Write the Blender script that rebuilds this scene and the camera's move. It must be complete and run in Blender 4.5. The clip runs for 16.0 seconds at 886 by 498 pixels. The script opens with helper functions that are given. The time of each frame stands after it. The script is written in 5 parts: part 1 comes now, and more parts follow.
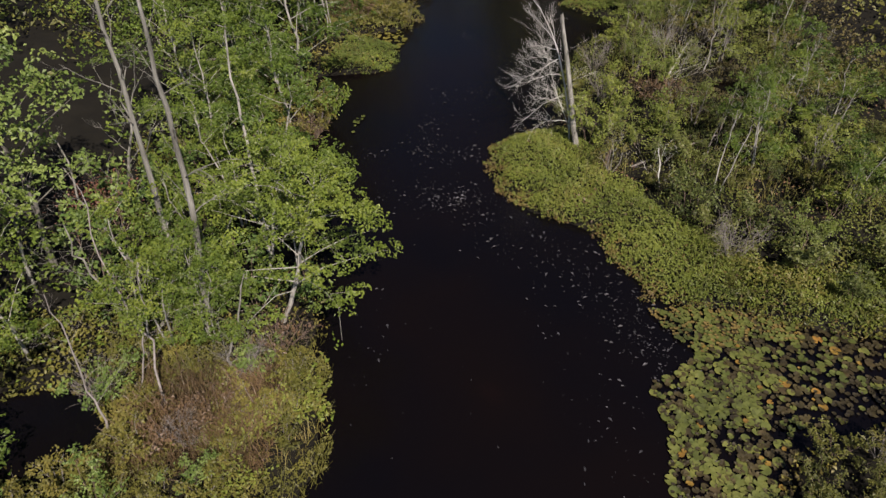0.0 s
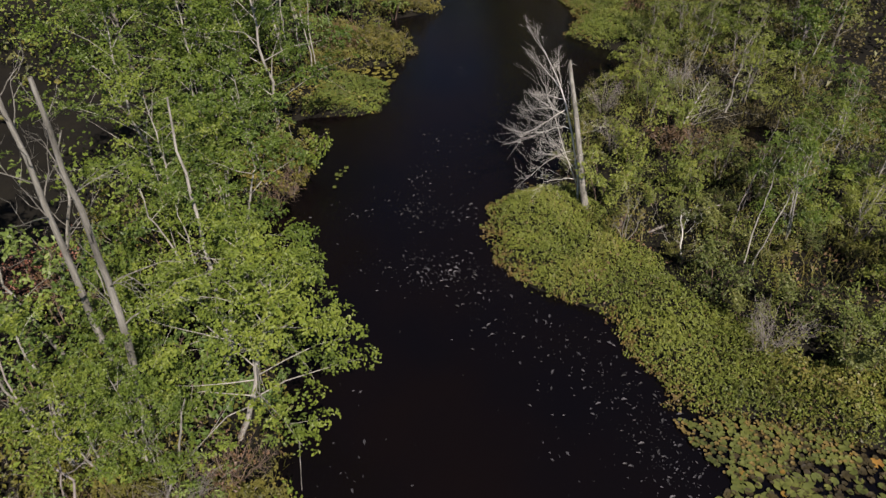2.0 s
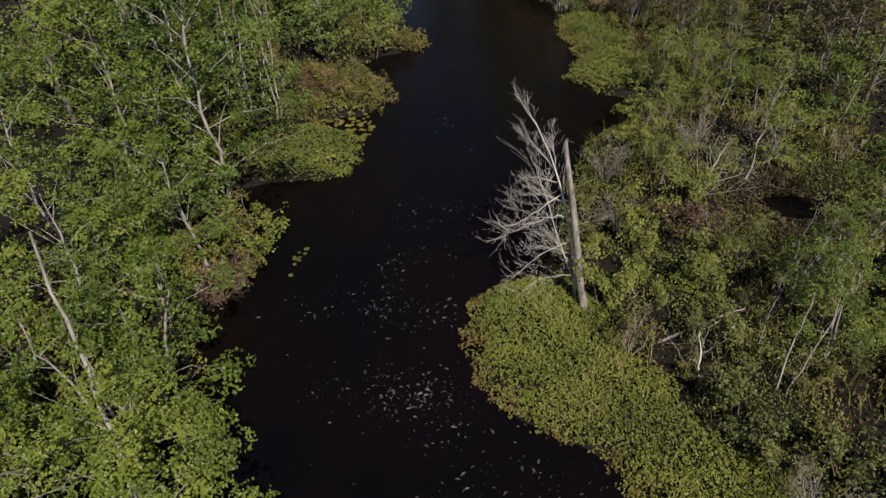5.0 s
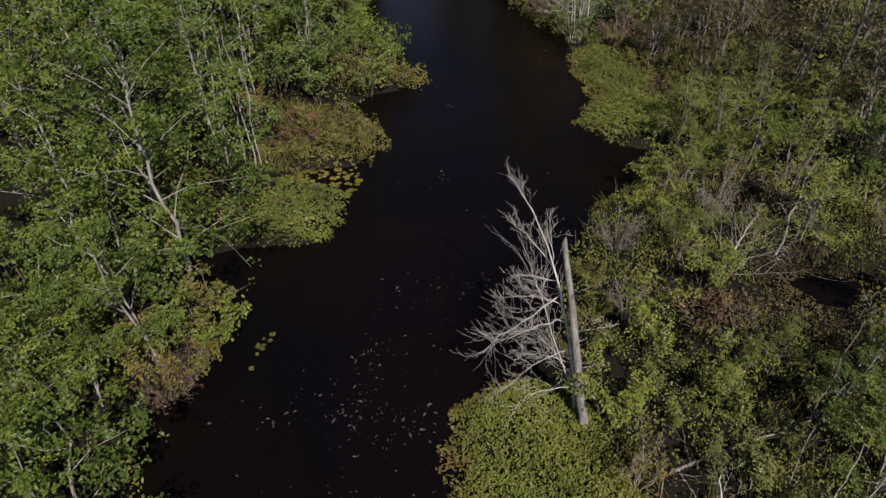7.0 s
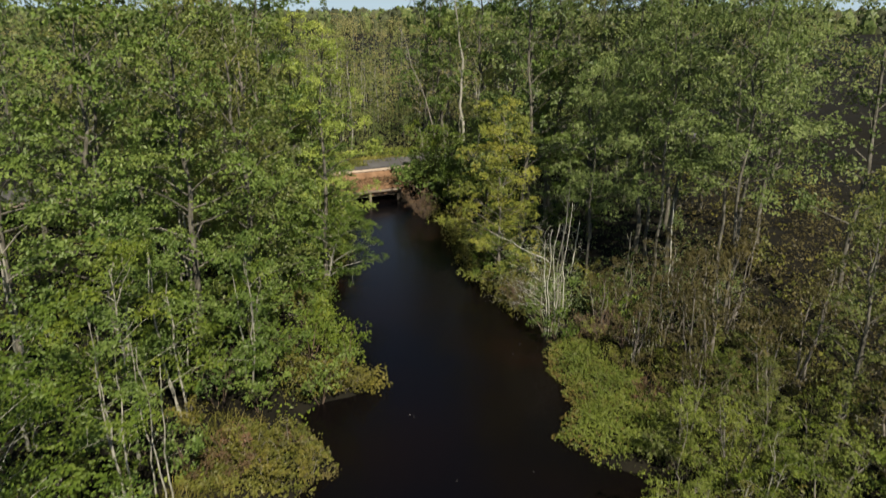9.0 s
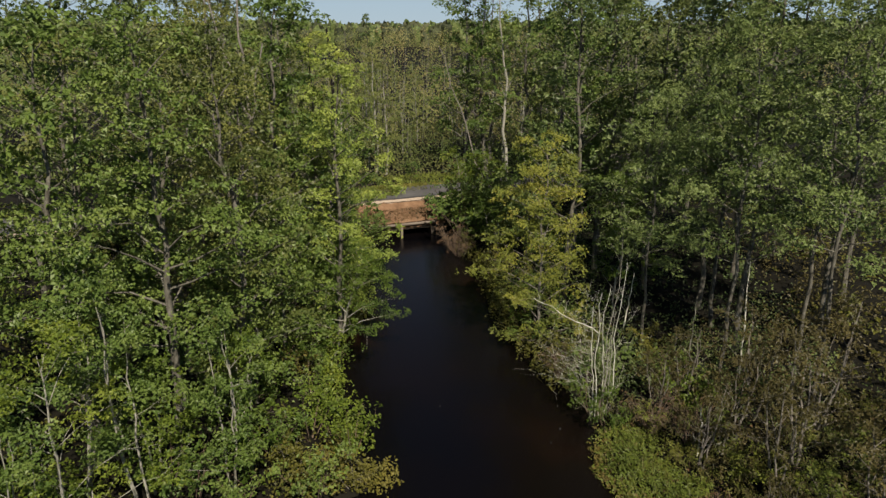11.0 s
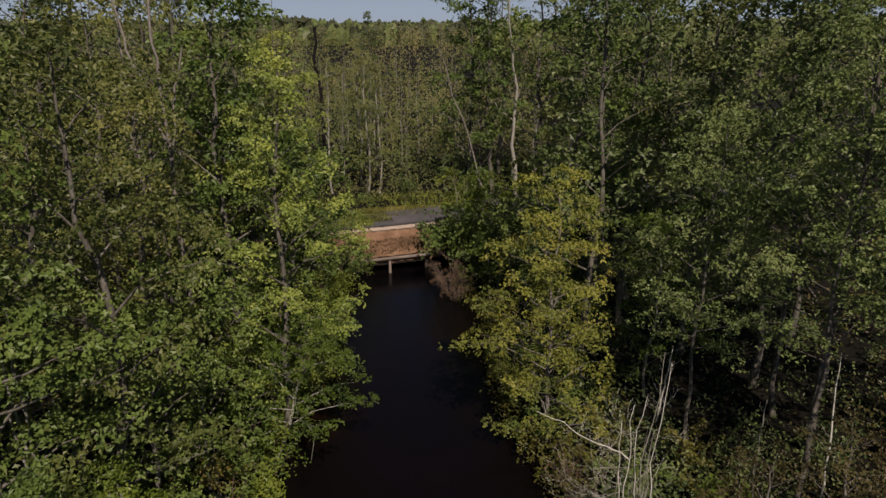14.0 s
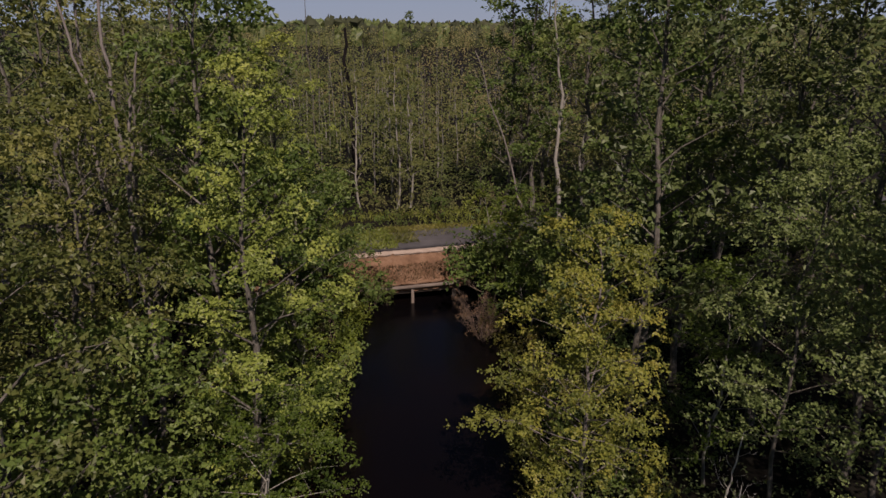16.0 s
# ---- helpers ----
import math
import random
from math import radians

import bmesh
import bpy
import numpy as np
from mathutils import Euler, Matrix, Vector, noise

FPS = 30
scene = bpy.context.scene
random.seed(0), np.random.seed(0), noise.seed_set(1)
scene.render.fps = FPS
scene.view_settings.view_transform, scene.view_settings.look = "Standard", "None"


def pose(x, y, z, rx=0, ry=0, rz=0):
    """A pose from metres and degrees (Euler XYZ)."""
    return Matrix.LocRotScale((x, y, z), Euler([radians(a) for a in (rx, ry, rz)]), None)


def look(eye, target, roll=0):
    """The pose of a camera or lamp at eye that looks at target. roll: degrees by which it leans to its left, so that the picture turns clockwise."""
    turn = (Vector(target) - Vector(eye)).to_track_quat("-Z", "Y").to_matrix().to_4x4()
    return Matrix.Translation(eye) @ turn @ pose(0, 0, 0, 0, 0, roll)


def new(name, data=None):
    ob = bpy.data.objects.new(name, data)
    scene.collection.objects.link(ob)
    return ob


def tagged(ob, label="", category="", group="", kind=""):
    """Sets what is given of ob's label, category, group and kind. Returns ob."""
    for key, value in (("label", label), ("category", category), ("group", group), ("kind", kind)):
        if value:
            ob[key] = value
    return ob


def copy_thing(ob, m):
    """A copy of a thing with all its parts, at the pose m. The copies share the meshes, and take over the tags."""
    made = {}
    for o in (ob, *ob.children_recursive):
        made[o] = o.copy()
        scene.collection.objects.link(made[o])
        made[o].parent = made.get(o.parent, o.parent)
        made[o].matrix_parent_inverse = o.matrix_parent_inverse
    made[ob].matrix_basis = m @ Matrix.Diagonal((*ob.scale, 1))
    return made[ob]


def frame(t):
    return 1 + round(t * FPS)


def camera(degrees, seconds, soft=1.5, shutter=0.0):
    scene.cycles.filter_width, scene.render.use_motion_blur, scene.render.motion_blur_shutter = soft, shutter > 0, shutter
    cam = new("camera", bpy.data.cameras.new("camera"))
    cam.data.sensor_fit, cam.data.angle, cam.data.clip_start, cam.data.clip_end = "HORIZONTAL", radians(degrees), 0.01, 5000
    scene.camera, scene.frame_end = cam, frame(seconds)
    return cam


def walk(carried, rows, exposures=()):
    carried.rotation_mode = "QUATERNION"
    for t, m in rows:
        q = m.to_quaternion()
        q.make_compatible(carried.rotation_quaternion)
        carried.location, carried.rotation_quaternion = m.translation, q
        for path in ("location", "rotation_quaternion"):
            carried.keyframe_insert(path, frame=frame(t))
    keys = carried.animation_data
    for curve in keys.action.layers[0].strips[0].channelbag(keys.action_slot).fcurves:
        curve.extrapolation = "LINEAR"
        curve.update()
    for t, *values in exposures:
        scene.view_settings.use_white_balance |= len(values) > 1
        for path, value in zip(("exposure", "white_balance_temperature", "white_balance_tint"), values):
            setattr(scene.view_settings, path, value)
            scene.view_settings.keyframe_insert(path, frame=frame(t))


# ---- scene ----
# ---------------------------------------------------------------- camera
cam = camera(65.3, 16.0, soft=1.5, shutter=0.25)
PATH = [
    (0.0, 0.000, 0.000, 12.800, 0.00, -39.76),
    (0.5, 0.008, 0.809, 12.750, 0.00, -39.61),
    (1.0, 0.075, 1.689, 12.723, 0.04, -39.53),
    (1.5, 0.173, 2.585, 12.686, 0.07, -39.42),
    (2.0, 0.292, 3.449, 12.628, 0.14, -39.31),
    (2.5, 0.393, 4.214, 12.601, 0.24, -39.23),
    (3.0, 0.508, 4.916, 12.590, 0.36, -39.20),
    (3.5, 0.632, 5.589, 12.564, 0.42, -39.16),
    (4.0, 0.787, 6.261, 12.566, 0.43, -39.12),
    (6.5, 1.590, 10.106, 12.837, 1.60, -39.22),
    (7.0, 1.838, 11.007, 12.873, 2.31, -39.18),
    (7.5, 2.090, 11.930, 12.903, 2.45, -39.16),
    (8.0, 2.296, 12.901, 12.969, 2.32, -39.24),
    (8.1, 2.338, 13.110, 12.990, 2.23, -38.86),
    (8.2, 2.380, 13.325, 13.010, 2.12, -38.05),
    (8.3, 2.424, 13.545, 13.032, 2.00, -36.12),
    (8.4, 2.468, 13.765, 13.054, 1.90, -33.72),
    (8.6, 2.550, 14.200, 13.096, 1.68, -28.64),
    (8.8, 2.615, 14.635, 13.134, 1.48, -23.68),
    (8.9, 2.643, 14.852, 13.152, 1.39, -20.90),
    (9.0, 2.669, 15.071, 13.169, 1.32, -18.90),
    (9.1, 2.690, 15.293, 13.186, 1.27, -18.12),
    (9.2, 2.712, 15.516, 13.203, 1.26, -17.99),
    (11.3, 3.246, 20.566, 13.506, 5.76, -17.97),
    (11.5, 3.279, 21.051, 13.503, 5.80, -17.98),
    (12.0, 3.338, 22.273, 13.494, 5.89, -18.00),
    (12.5, 3.406, 23.521, 13.486, 5.94, -18.01),
    (13.0, 3.503, 24.780, 13.475, 6.02, -18.01),
    (13.5, 3.600, 26.013, 13.469, 6.27, -18.03),
    (14.0, 3.711, 27.219, 13.470, 6.88, -18.05),
    (14.5, 3.840, 28.433, 13.466, 7.64, -18.05),
    (15.0, 3.950, 29.637, 13.476, 8.67, -18.04),
    (15.5, 4.045, 30.795, 13.474, 9.92, -18.02),
    (16.0, 4.139, 31.913, 13.456, 11.21, -18.02),
]
EXPOSURES = [(0.0, 0.66, 6400, 24), (2.5, 0.64, 6450, 24), (4.0, 0.5, 6500, 24), (8.0, 0.3, 6250, 29), (9.1, 0.62, 7000, 9), (11.5, 0.25, 6950, 13), (14.0, -0.17, 6900, 25), (16.0, -0.36, 6850, 33)]
walk(cam, [(t, pose(x, y, z, 90 + p, 0, w)) for t, x, y, z, w, p in PATH], EXPOSURES)

# ---------------------------------------------------------------- light
SUN_ELEVATION, SUN_FROM = radians(48), Vector((0.4, -0.917))
world = bpy.data.worlds.new("sky")
world.use_nodes = True
scene.world = world
wn = world.node_tree.nodes
sky = wn.new("ShaderNodeTexSky")
sky.sky_type, sky.sun_disc, sky.sun_elevation = "NISHITA", False, SUN_ELEVATION
sky.sun_rotation = math.atan2(SUN_FROM.x, SUN_FROM.y)
sky.altitude, sky.air_density, sky.dust_density, sky.ozone_density = 4500, 1.0, 0.0, 2.0
wn["Background"].inputs[1].default_value = 0.05
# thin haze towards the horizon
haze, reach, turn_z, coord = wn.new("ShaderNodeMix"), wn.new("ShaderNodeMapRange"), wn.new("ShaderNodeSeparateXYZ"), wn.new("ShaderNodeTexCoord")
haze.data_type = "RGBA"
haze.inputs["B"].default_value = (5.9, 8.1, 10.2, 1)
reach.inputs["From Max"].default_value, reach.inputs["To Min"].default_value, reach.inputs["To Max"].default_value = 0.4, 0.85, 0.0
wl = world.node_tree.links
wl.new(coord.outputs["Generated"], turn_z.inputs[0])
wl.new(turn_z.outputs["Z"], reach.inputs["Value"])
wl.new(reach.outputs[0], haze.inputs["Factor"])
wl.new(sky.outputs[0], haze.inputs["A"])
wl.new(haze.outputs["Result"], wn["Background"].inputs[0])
sun = new("sun", bpy.data.lights.new("sun", "SUN"))
sun.data.energy, sun.data.angle, sun.data.color = 5.0, radians(0.53), (1.0, 0.93, 0.82)
way = Vector((SUN_FROM.x * math.cos(SUN_ELEVATION), SUN_FROM.y * math.cos(SUN_ELEVATION), math.sin(SUN_ELEVATION)))
sun.matrix_world = look(way * 80, (0, 0, 0))

# ---------------------------------------------------------------- materials


def nodes_of(name):
    m = bpy.data.materials.new(name)
    m.use_nodes = True
    return m, m.node_tree.nodes, m.node_tree.links, m.node_tree.nodes["Principled BSDF"]


def ramp(ns, stops):
    r = ns.new("ShaderNodeValToRGB")
    while len(r.color_ramp.elements) < len(stops):
        r.color_ramp.elements.new(0.5)
    for e, (p, c) in zip(r.color_ramp.elements, stops):
        e.position, e.color = p, (*c, 1)
    return r


def noise_node(ns, ln, scale, detail=4, rough=0.6, where="Object"):
    n = ns.new("ShaderNodeTexNoise")
    n.inputs["Scale"].default_value, n.inputs["Detail"].default_value, n.inputs["Roughness"].default_value = scale, detail, rough
    tc = ns.new("ShaderNodeTexCoord")
    ln.new(tc.outputs[where], n.inputs["Vector"])
    return n


def leaf_material(name, stops, through_light=0.32, rough=0.5, patch=0.7, single=0.26, gain=1.5):
    """Leaves: colour by single leaf and by plant, some light passing through."""
    m, ns, ln, b = nodes_of(name)
    geo, info = ns.new("ShaderNodeNewGeometry"), ns.new("ShaderNodeObjectInfo")
    r = ramp(ns, stops)
    n = noise_node(ns, ln, patch, 2, 0.5)
    mixer = ns.new("ShaderNodeMath")
    mixer.operation = "MULTIPLY_ADD"
    ln.new(geo.outputs["Random Per Island"], mixer.inputs[0])
    mixer.inputs[1].default_value = single
    half = ns.new("ShaderNodeMath")
    half.operation = "MULTIPLY_ADD"
    ln.new(n.outputs["Fac"], half.inputs[0])
    half.inputs[1].default_value, half.inputs[2].default_value = gain, 0.5 - single / 2 - gain / 2
    ln.new(half.outputs[0], mixer.inputs[2])
    ln.new(mixer.outputs[0], r.inputs[0])
    hs = ns.new("ShaderNodeHueSaturation")
    span = ns.new("ShaderNodeMapRange")
    ln.new(info.outputs["Random"], span.inputs[0])
    span.inputs[3].default_value, span.inputs[4].default_value = 0.78, 1.2
    ln.new(span.outputs[0], hs.inputs["Value"])
    shift = ns.new("ShaderNodeMapRange")
    ln.new(info.outputs["Random"], shift.inputs[0])
    shift.inputs[3].default_value, shift.inputs[4].default_value = 0.512, 0.486
    ln.new(shift.outputs[0], hs.inputs["Hue"])
    ln.new(r.outputs[0], hs.inputs["Color"])
    ln.new(hs.outputs[0], b.inputs["Base Color"])
    b.inputs["Roughness"].default_value = rough
    b.inputs["Specular IOR Level"].default_value = 0.4
    t, mix = ns.new("ShaderNodeBsdfTranslucent"), ns.new("ShaderNodeMixShader")
    ln.new(hs.outputs[0], t.inputs["Color"])
    mix.inputs[0].default_value = through_light
    ln.new(b.outputs[0], mix.inputs[1])
    ln.new(t.outputs[0], mix.inputs[2])
    ln.new(mix.outputs[0], ns["Material Output"].inputs["Surface"])
    return m


def surface(name, stops, scale=3.0, rough=0.85, bump=0.3, fine=30.0, stretch=None, spec=0.3):
    """A rough natural surface: two scales of noise, fine relief."""
    m, ns, ln, b = nodes_of(name)
    a, c = noise_node(ns, ln, scale, 5, 0.65), noise_node(ns, ln, fine, 3, 0.7)
    if stretch:
        for n in (a, c):
            mp = ns.new("ShaderNodeMapping")
            mp.inputs["Scale"].default_value = stretch
            ln.new(n.inputs["Vector"].links[0].from_socket, mp.inputs[0])
            ln.new(mp.outputs[0], n.inputs["Vector"])
    add = ns.new("ShaderNodeMath")
    add.operation = "MULTIPLY_ADD"
    ln.new(c.outputs["Fac"], add.inputs[0])
    add.inputs[1].default_value = 0.45
    off = ns.new("ShaderNodeMath")
    off.operation = "SUBTRACT"
    ln.new(a.outputs["Fac"], off.inputs[0])
    off.inputs[1].default_value = 0.22
    ln.new(off.outputs[0], add.inputs[2])
    r = ramp(ns, stops)
    ln.new(add.outputs[0], r.inputs[0])
    ln.new(r.outputs[0], b.inputs["Base Color"])
    b.inputs["Roughness"].default_value = rough
    b.inputs["Specular IOR Level"].default_value = spec
    bp = ns.new("ShaderNodeBump")
    bp.inputs["Strength"].default_value, bp.inputs["Distance"].default_value = bump, 0.03
    ln.new(add.outputs[0], bp.inputs["Height"])
    ln.new(bp.outputs[0], b.inputs["Normal"])
    return m


LEAF = {
    "green": leaf_material("leaf_green", [(0.12, (0.045, 0.08, 0.012)), (0.5, (0.108, 0.164, 0.02)), (0.95, (0.21, 0.262, 0.04))]),
    "fresh": leaf_material("leaf_fresh", [(0.12, (0.053, 0.098, 0.021)), (0.5, (0.12, 0.186, 0.038)), (0.95, (0.225, 0.285, 0.074))]),
    "light": leaf_material("leaf_light", [(0.12, (0.085, 0.13, 0.026)), (0.5, (0.19, 0.265, 0.05)), (0.95, (0.34, 0.4, 0.09))]),
    "deep": leaf_material("leaf_deep", [(0.12, (0.052, 0.086, 0.026)), (0.5, (0.122, 0.17, 0.05)), (0.95, (0.24, 0.285, 0.1))]),
    "cool": leaf_material("leaf_cool", [(0.12, (0.068, 0.112, 0.032)), (0.5, (0.152, 0.212, 0.06)), (0.95, (0.27, 0.325, 0.12))]),
    "moss": leaf_material("leaf_moss", [(0.12, (0.052, 0.075, 0.02)), (0.5, (0.128, 0.156, 0.037)), (0.95, (0.24, 0.25, 0.072))]),
    "sage": leaf_material("leaf_sage", [(0.12, (0.054, 0.068, 0.016)), (0.5, (0.132, 0.142, 0.026)), (0.95, (0.27, 0.26, 0.062))]),
    "olive": leaf_material("leaf_olive", [(0.1, (0.058, 0.064, 0.014)), (0.5, (0.145, 0.142, 0.026)), (0.9, (0.255, 0.22, 0.05))]),
    "yellow": leaf_material("leaf_yellow", [(0.1, (0.12, 0.15, 0.032)), (0.5, (0.28, 0.305, 0.052)), (0.85, (0.41, 0.37, 0.07)), (1.0, (0.38, 0.26, 0.075))], patch=0.5, single=0.3, gain=1.9),
    "russet": leaf_material("leaf_russet", [(0.1, (0.062, 0.05, 0.024)), (0.5, (0.135, 0.086, 0.042)), (0.9, (0.215, 0.135, 0.068))], 0.2),
    "brown": leaf_material("leaf_brown", [(0.1, (0.036, 0.034, 0.012)), (0.5, (0.088, 0.078, 0.025)), (0.9, (0.15, 0.13, 0.045))]),
    "rust": leaf_material("leaf_rust", [(0.1, (0.1, 0.042, 0.024)), (0.5, (0.2, 0.085, 0.05)), (0.9, (0.32, 0.16, 0.1))], 0.1),
    "bed": leaf_material("leaf_bed", [(0.1, (0.07, 0.1, 0.017)), (0.5, (0.152, 0.192, 0.03)), (0.9, (0.24, 0.275, 0.05))], 0.25, gain=0.9),
    "bed_edge": leaf_material("leaf_bed_edge", [(0.1, (0.075, 0.062, 0.02)), (0.5, (0.165, 0.12, 0.034)), (0.9, (0.225, 0.17, 0.05))], 0.2, gain=1.0),
    "pad": leaf_material("leaf_pad", [(0.15, (0.035, 0.043, 0.01)), (0.5, (0.085, 0.1, 0.02)), (0.95, (0.15, 0.155, 0.035))], 0.05, 0.5),
    "pad_turned": leaf_material("leaf_pad_turned", [(0.2, (0.11, 0.06, 0.016)), (0.5, (0.2, 0.115, 0.02)), (0.9, (0.28, 0.18, 0.032))], 0.05, 0.45),
    "pad_brown": leaf_material("leaf_pad_brown", [(0.2, (0.015, 0.012, 0.005)), (0.6, (0.042, 0.033, 0.012)), (0.95, (0.088, 0.07, 0.024))], 0.05, 0.5),
    "floating": leaf_material("leaf_floating", [(0.2, (0.02, 0.02, 0.018)), (0.55, (0.03, 0.03, 0.032)), (0.97, (0.085, 0.085, 0.088))], 0.0, 0.6),
    "sedge": leaf_material("leaf_sedge", [(0.1, (0.06, 0.072, 0.014)), (0.5, (0.135, 0.132, 0.028)), (0.9, (0.25, 0.205, 0.06))], 0.25),
    "distant": leaf_material("leaf_distant", [(0.1, (0.036, 0.044, 0.018)), (0.5, (0.07, 0.08, 0.033)), (0.9, (0.105, 0.11, 0.05))], 0.1, 0.8, patch=0.02, single=0.3, gain=2.5),
    "far": leaf_material("leaf_far", [(0.1, (0.14, 0.19, 0.055)), (0.5, (0.23, 0.262, 0.085)), (0.9, (0.33, 0.295, 0.12))], 0.55, 0.7, patch=0.05, single=0.22, gain=3.0),
}
BARK = surface("bark_grey", [(0.25, (0.038, 0.035, 0.027)), (0.5, (0.108, 0.101, 0.08)), (0.8, (0.245, 0.236, 0.195))], 9, 0.9, 0.9, 60, (1, 1, 0.35))
BARK_PALE = surface("bark_pale", [(0.15, (0.1, 0.098, 0.08)), (0.45, (0.25, 0.243, 0.2)), (0.9, (0.45, 0.44, 0.375))], 5, 0.85, 0.4, 40, (1, 1, 0.4))
BARK_DARK = surface("bark_dark", [(0.2, (0.03, 0.025, 0.02)), (0.6, (0.08, 0.068, 0.055)), (0.9, (0.16, 0.14, 0.115))], 4, 0.9, 0.5, 40, (1, 1, 0.25))
CHARRED = surface("charred_wood", [(0.2, (0.006, 0.005, 0.005)), (0.6, (0.014, 0.012, 0.011)), (0.9, (0.03, 0.027, 0.024))], 4, 0.8, 0.5, 40, (1, 1, 0.25), 0.15)
DEADWOOD = surface("weathered_wood", [(0.15, (0.3, 0.295, 0.245)), (0.5, (0.54, 0.535, 0.46)), (0.9, (0.72, 0.72, 0.64))], 5, 0.85, 0.4, 50, (1, 1, 0.15))
SNAGWOOD = surface("snag_wood", [(0.22, (0.05, 0.048, 0.038)), (0.48, (0.155, 0.152, 0.122)), (0.8, (0.34, 0.335, 0.28))], 9, 0.9, 1.0, 70, (1, 1, 0.1))
TWIG = surface("grey_twigs", [(0.2, (0.11, 0.098, 0.083)), (0.55, (0.205, 0.188, 0.162)), (0.9, (0.32, 0.295, 0.26))], 6, 0.9, 0.2)
TWIG_BROWN = surface("brown_twigs", [(0.2, (0.07, 0.05, 0.035)), (0.55, (0.15, 0.11, 0.08)), (0.9, (0.24, 0.19, 0.14))], 6, 0.9, 0.2)
# wet peat, its colour taken near black to stand for shade between plants
SHADED_MUD = surface("marsh_ground_shaded", [(0.15, (0.005, 0.0045, 0.003)), (0.45, (0.008, 0.0075, 0.005)), (0.7, (0.012, 0.011, 0.007)), (0.95, (0.026, 0.02, 0.013))], 0.8, 0.9, 0.6, 9, spec=0.12)
ASPHALT = surface("old_asphalt", [(0.2, (0.05, 0.049, 0.05)), (0.55, (0.09, 0.088, 0.087)), (0.9, (0.15, 0.145, 0.14))], 0.7, 0.9, 0.2, 40)
SAND = surface("sandy_shoulder", [(0.2, (0.30, 0.235, 0.175)), (0.6, (0.46, 0.37, 0.285)), (0.9, (0.58, 0.49, 0.39))], 2, 0.95, 0.3, 30)
SOIL = surface("rusty_soil", [(0.2, (0.085, 0.05, 0.028)), (0.5, (0.19, 0.108, 0.06)), (0.9, (0.36, 0.24, 0.15))], 0.9, 0.95, 0.5, 14)
TIMBER = surface("grey_timber", [(0.2, (0.14, 0.11, 0.085)), (0.55, (0.27, 0.225, 0.18)), (0.9, (0.4, 0.35, 0.29))], 3, 0.85, 0.4, 40, (0.2, 1, 1))

WATER, wns, wln, wb = nodes_of("dark_water")
wcol = ramp(wns, [(0.3, (0.0018, 0.0018, 0.0026)), (0.62, (0.0038, 0.0024, 0.002)), (0.9, (0.014, 0.0055, 0.0036))])
wln.new(noise_node(wns, wln, 0.14, 3, 0.5).outputs["Fac"], wcol.inputs[0])
wln.new(wcol.outputs[0], wb.inputs["Base Color"])
wb.inputs["Roughness"].default_value, wb.inputs["IOR"].default_value = 0.2, 1.27
wbump = wns.new("ShaderNodeBump")
wbump.inputs["Strength"].default_value, wbump.inputs["Distance"].default_value = 0.05, 0.02
wln.new(noise_node(wns, wln, 2.2, 3, 0.5).outputs["Fac"], wbump.inputs["Height"])
wln.new(wbump.outputs[0], wb.inputs["Normal"])

# ---------------------------------------------------------------- mesh tools


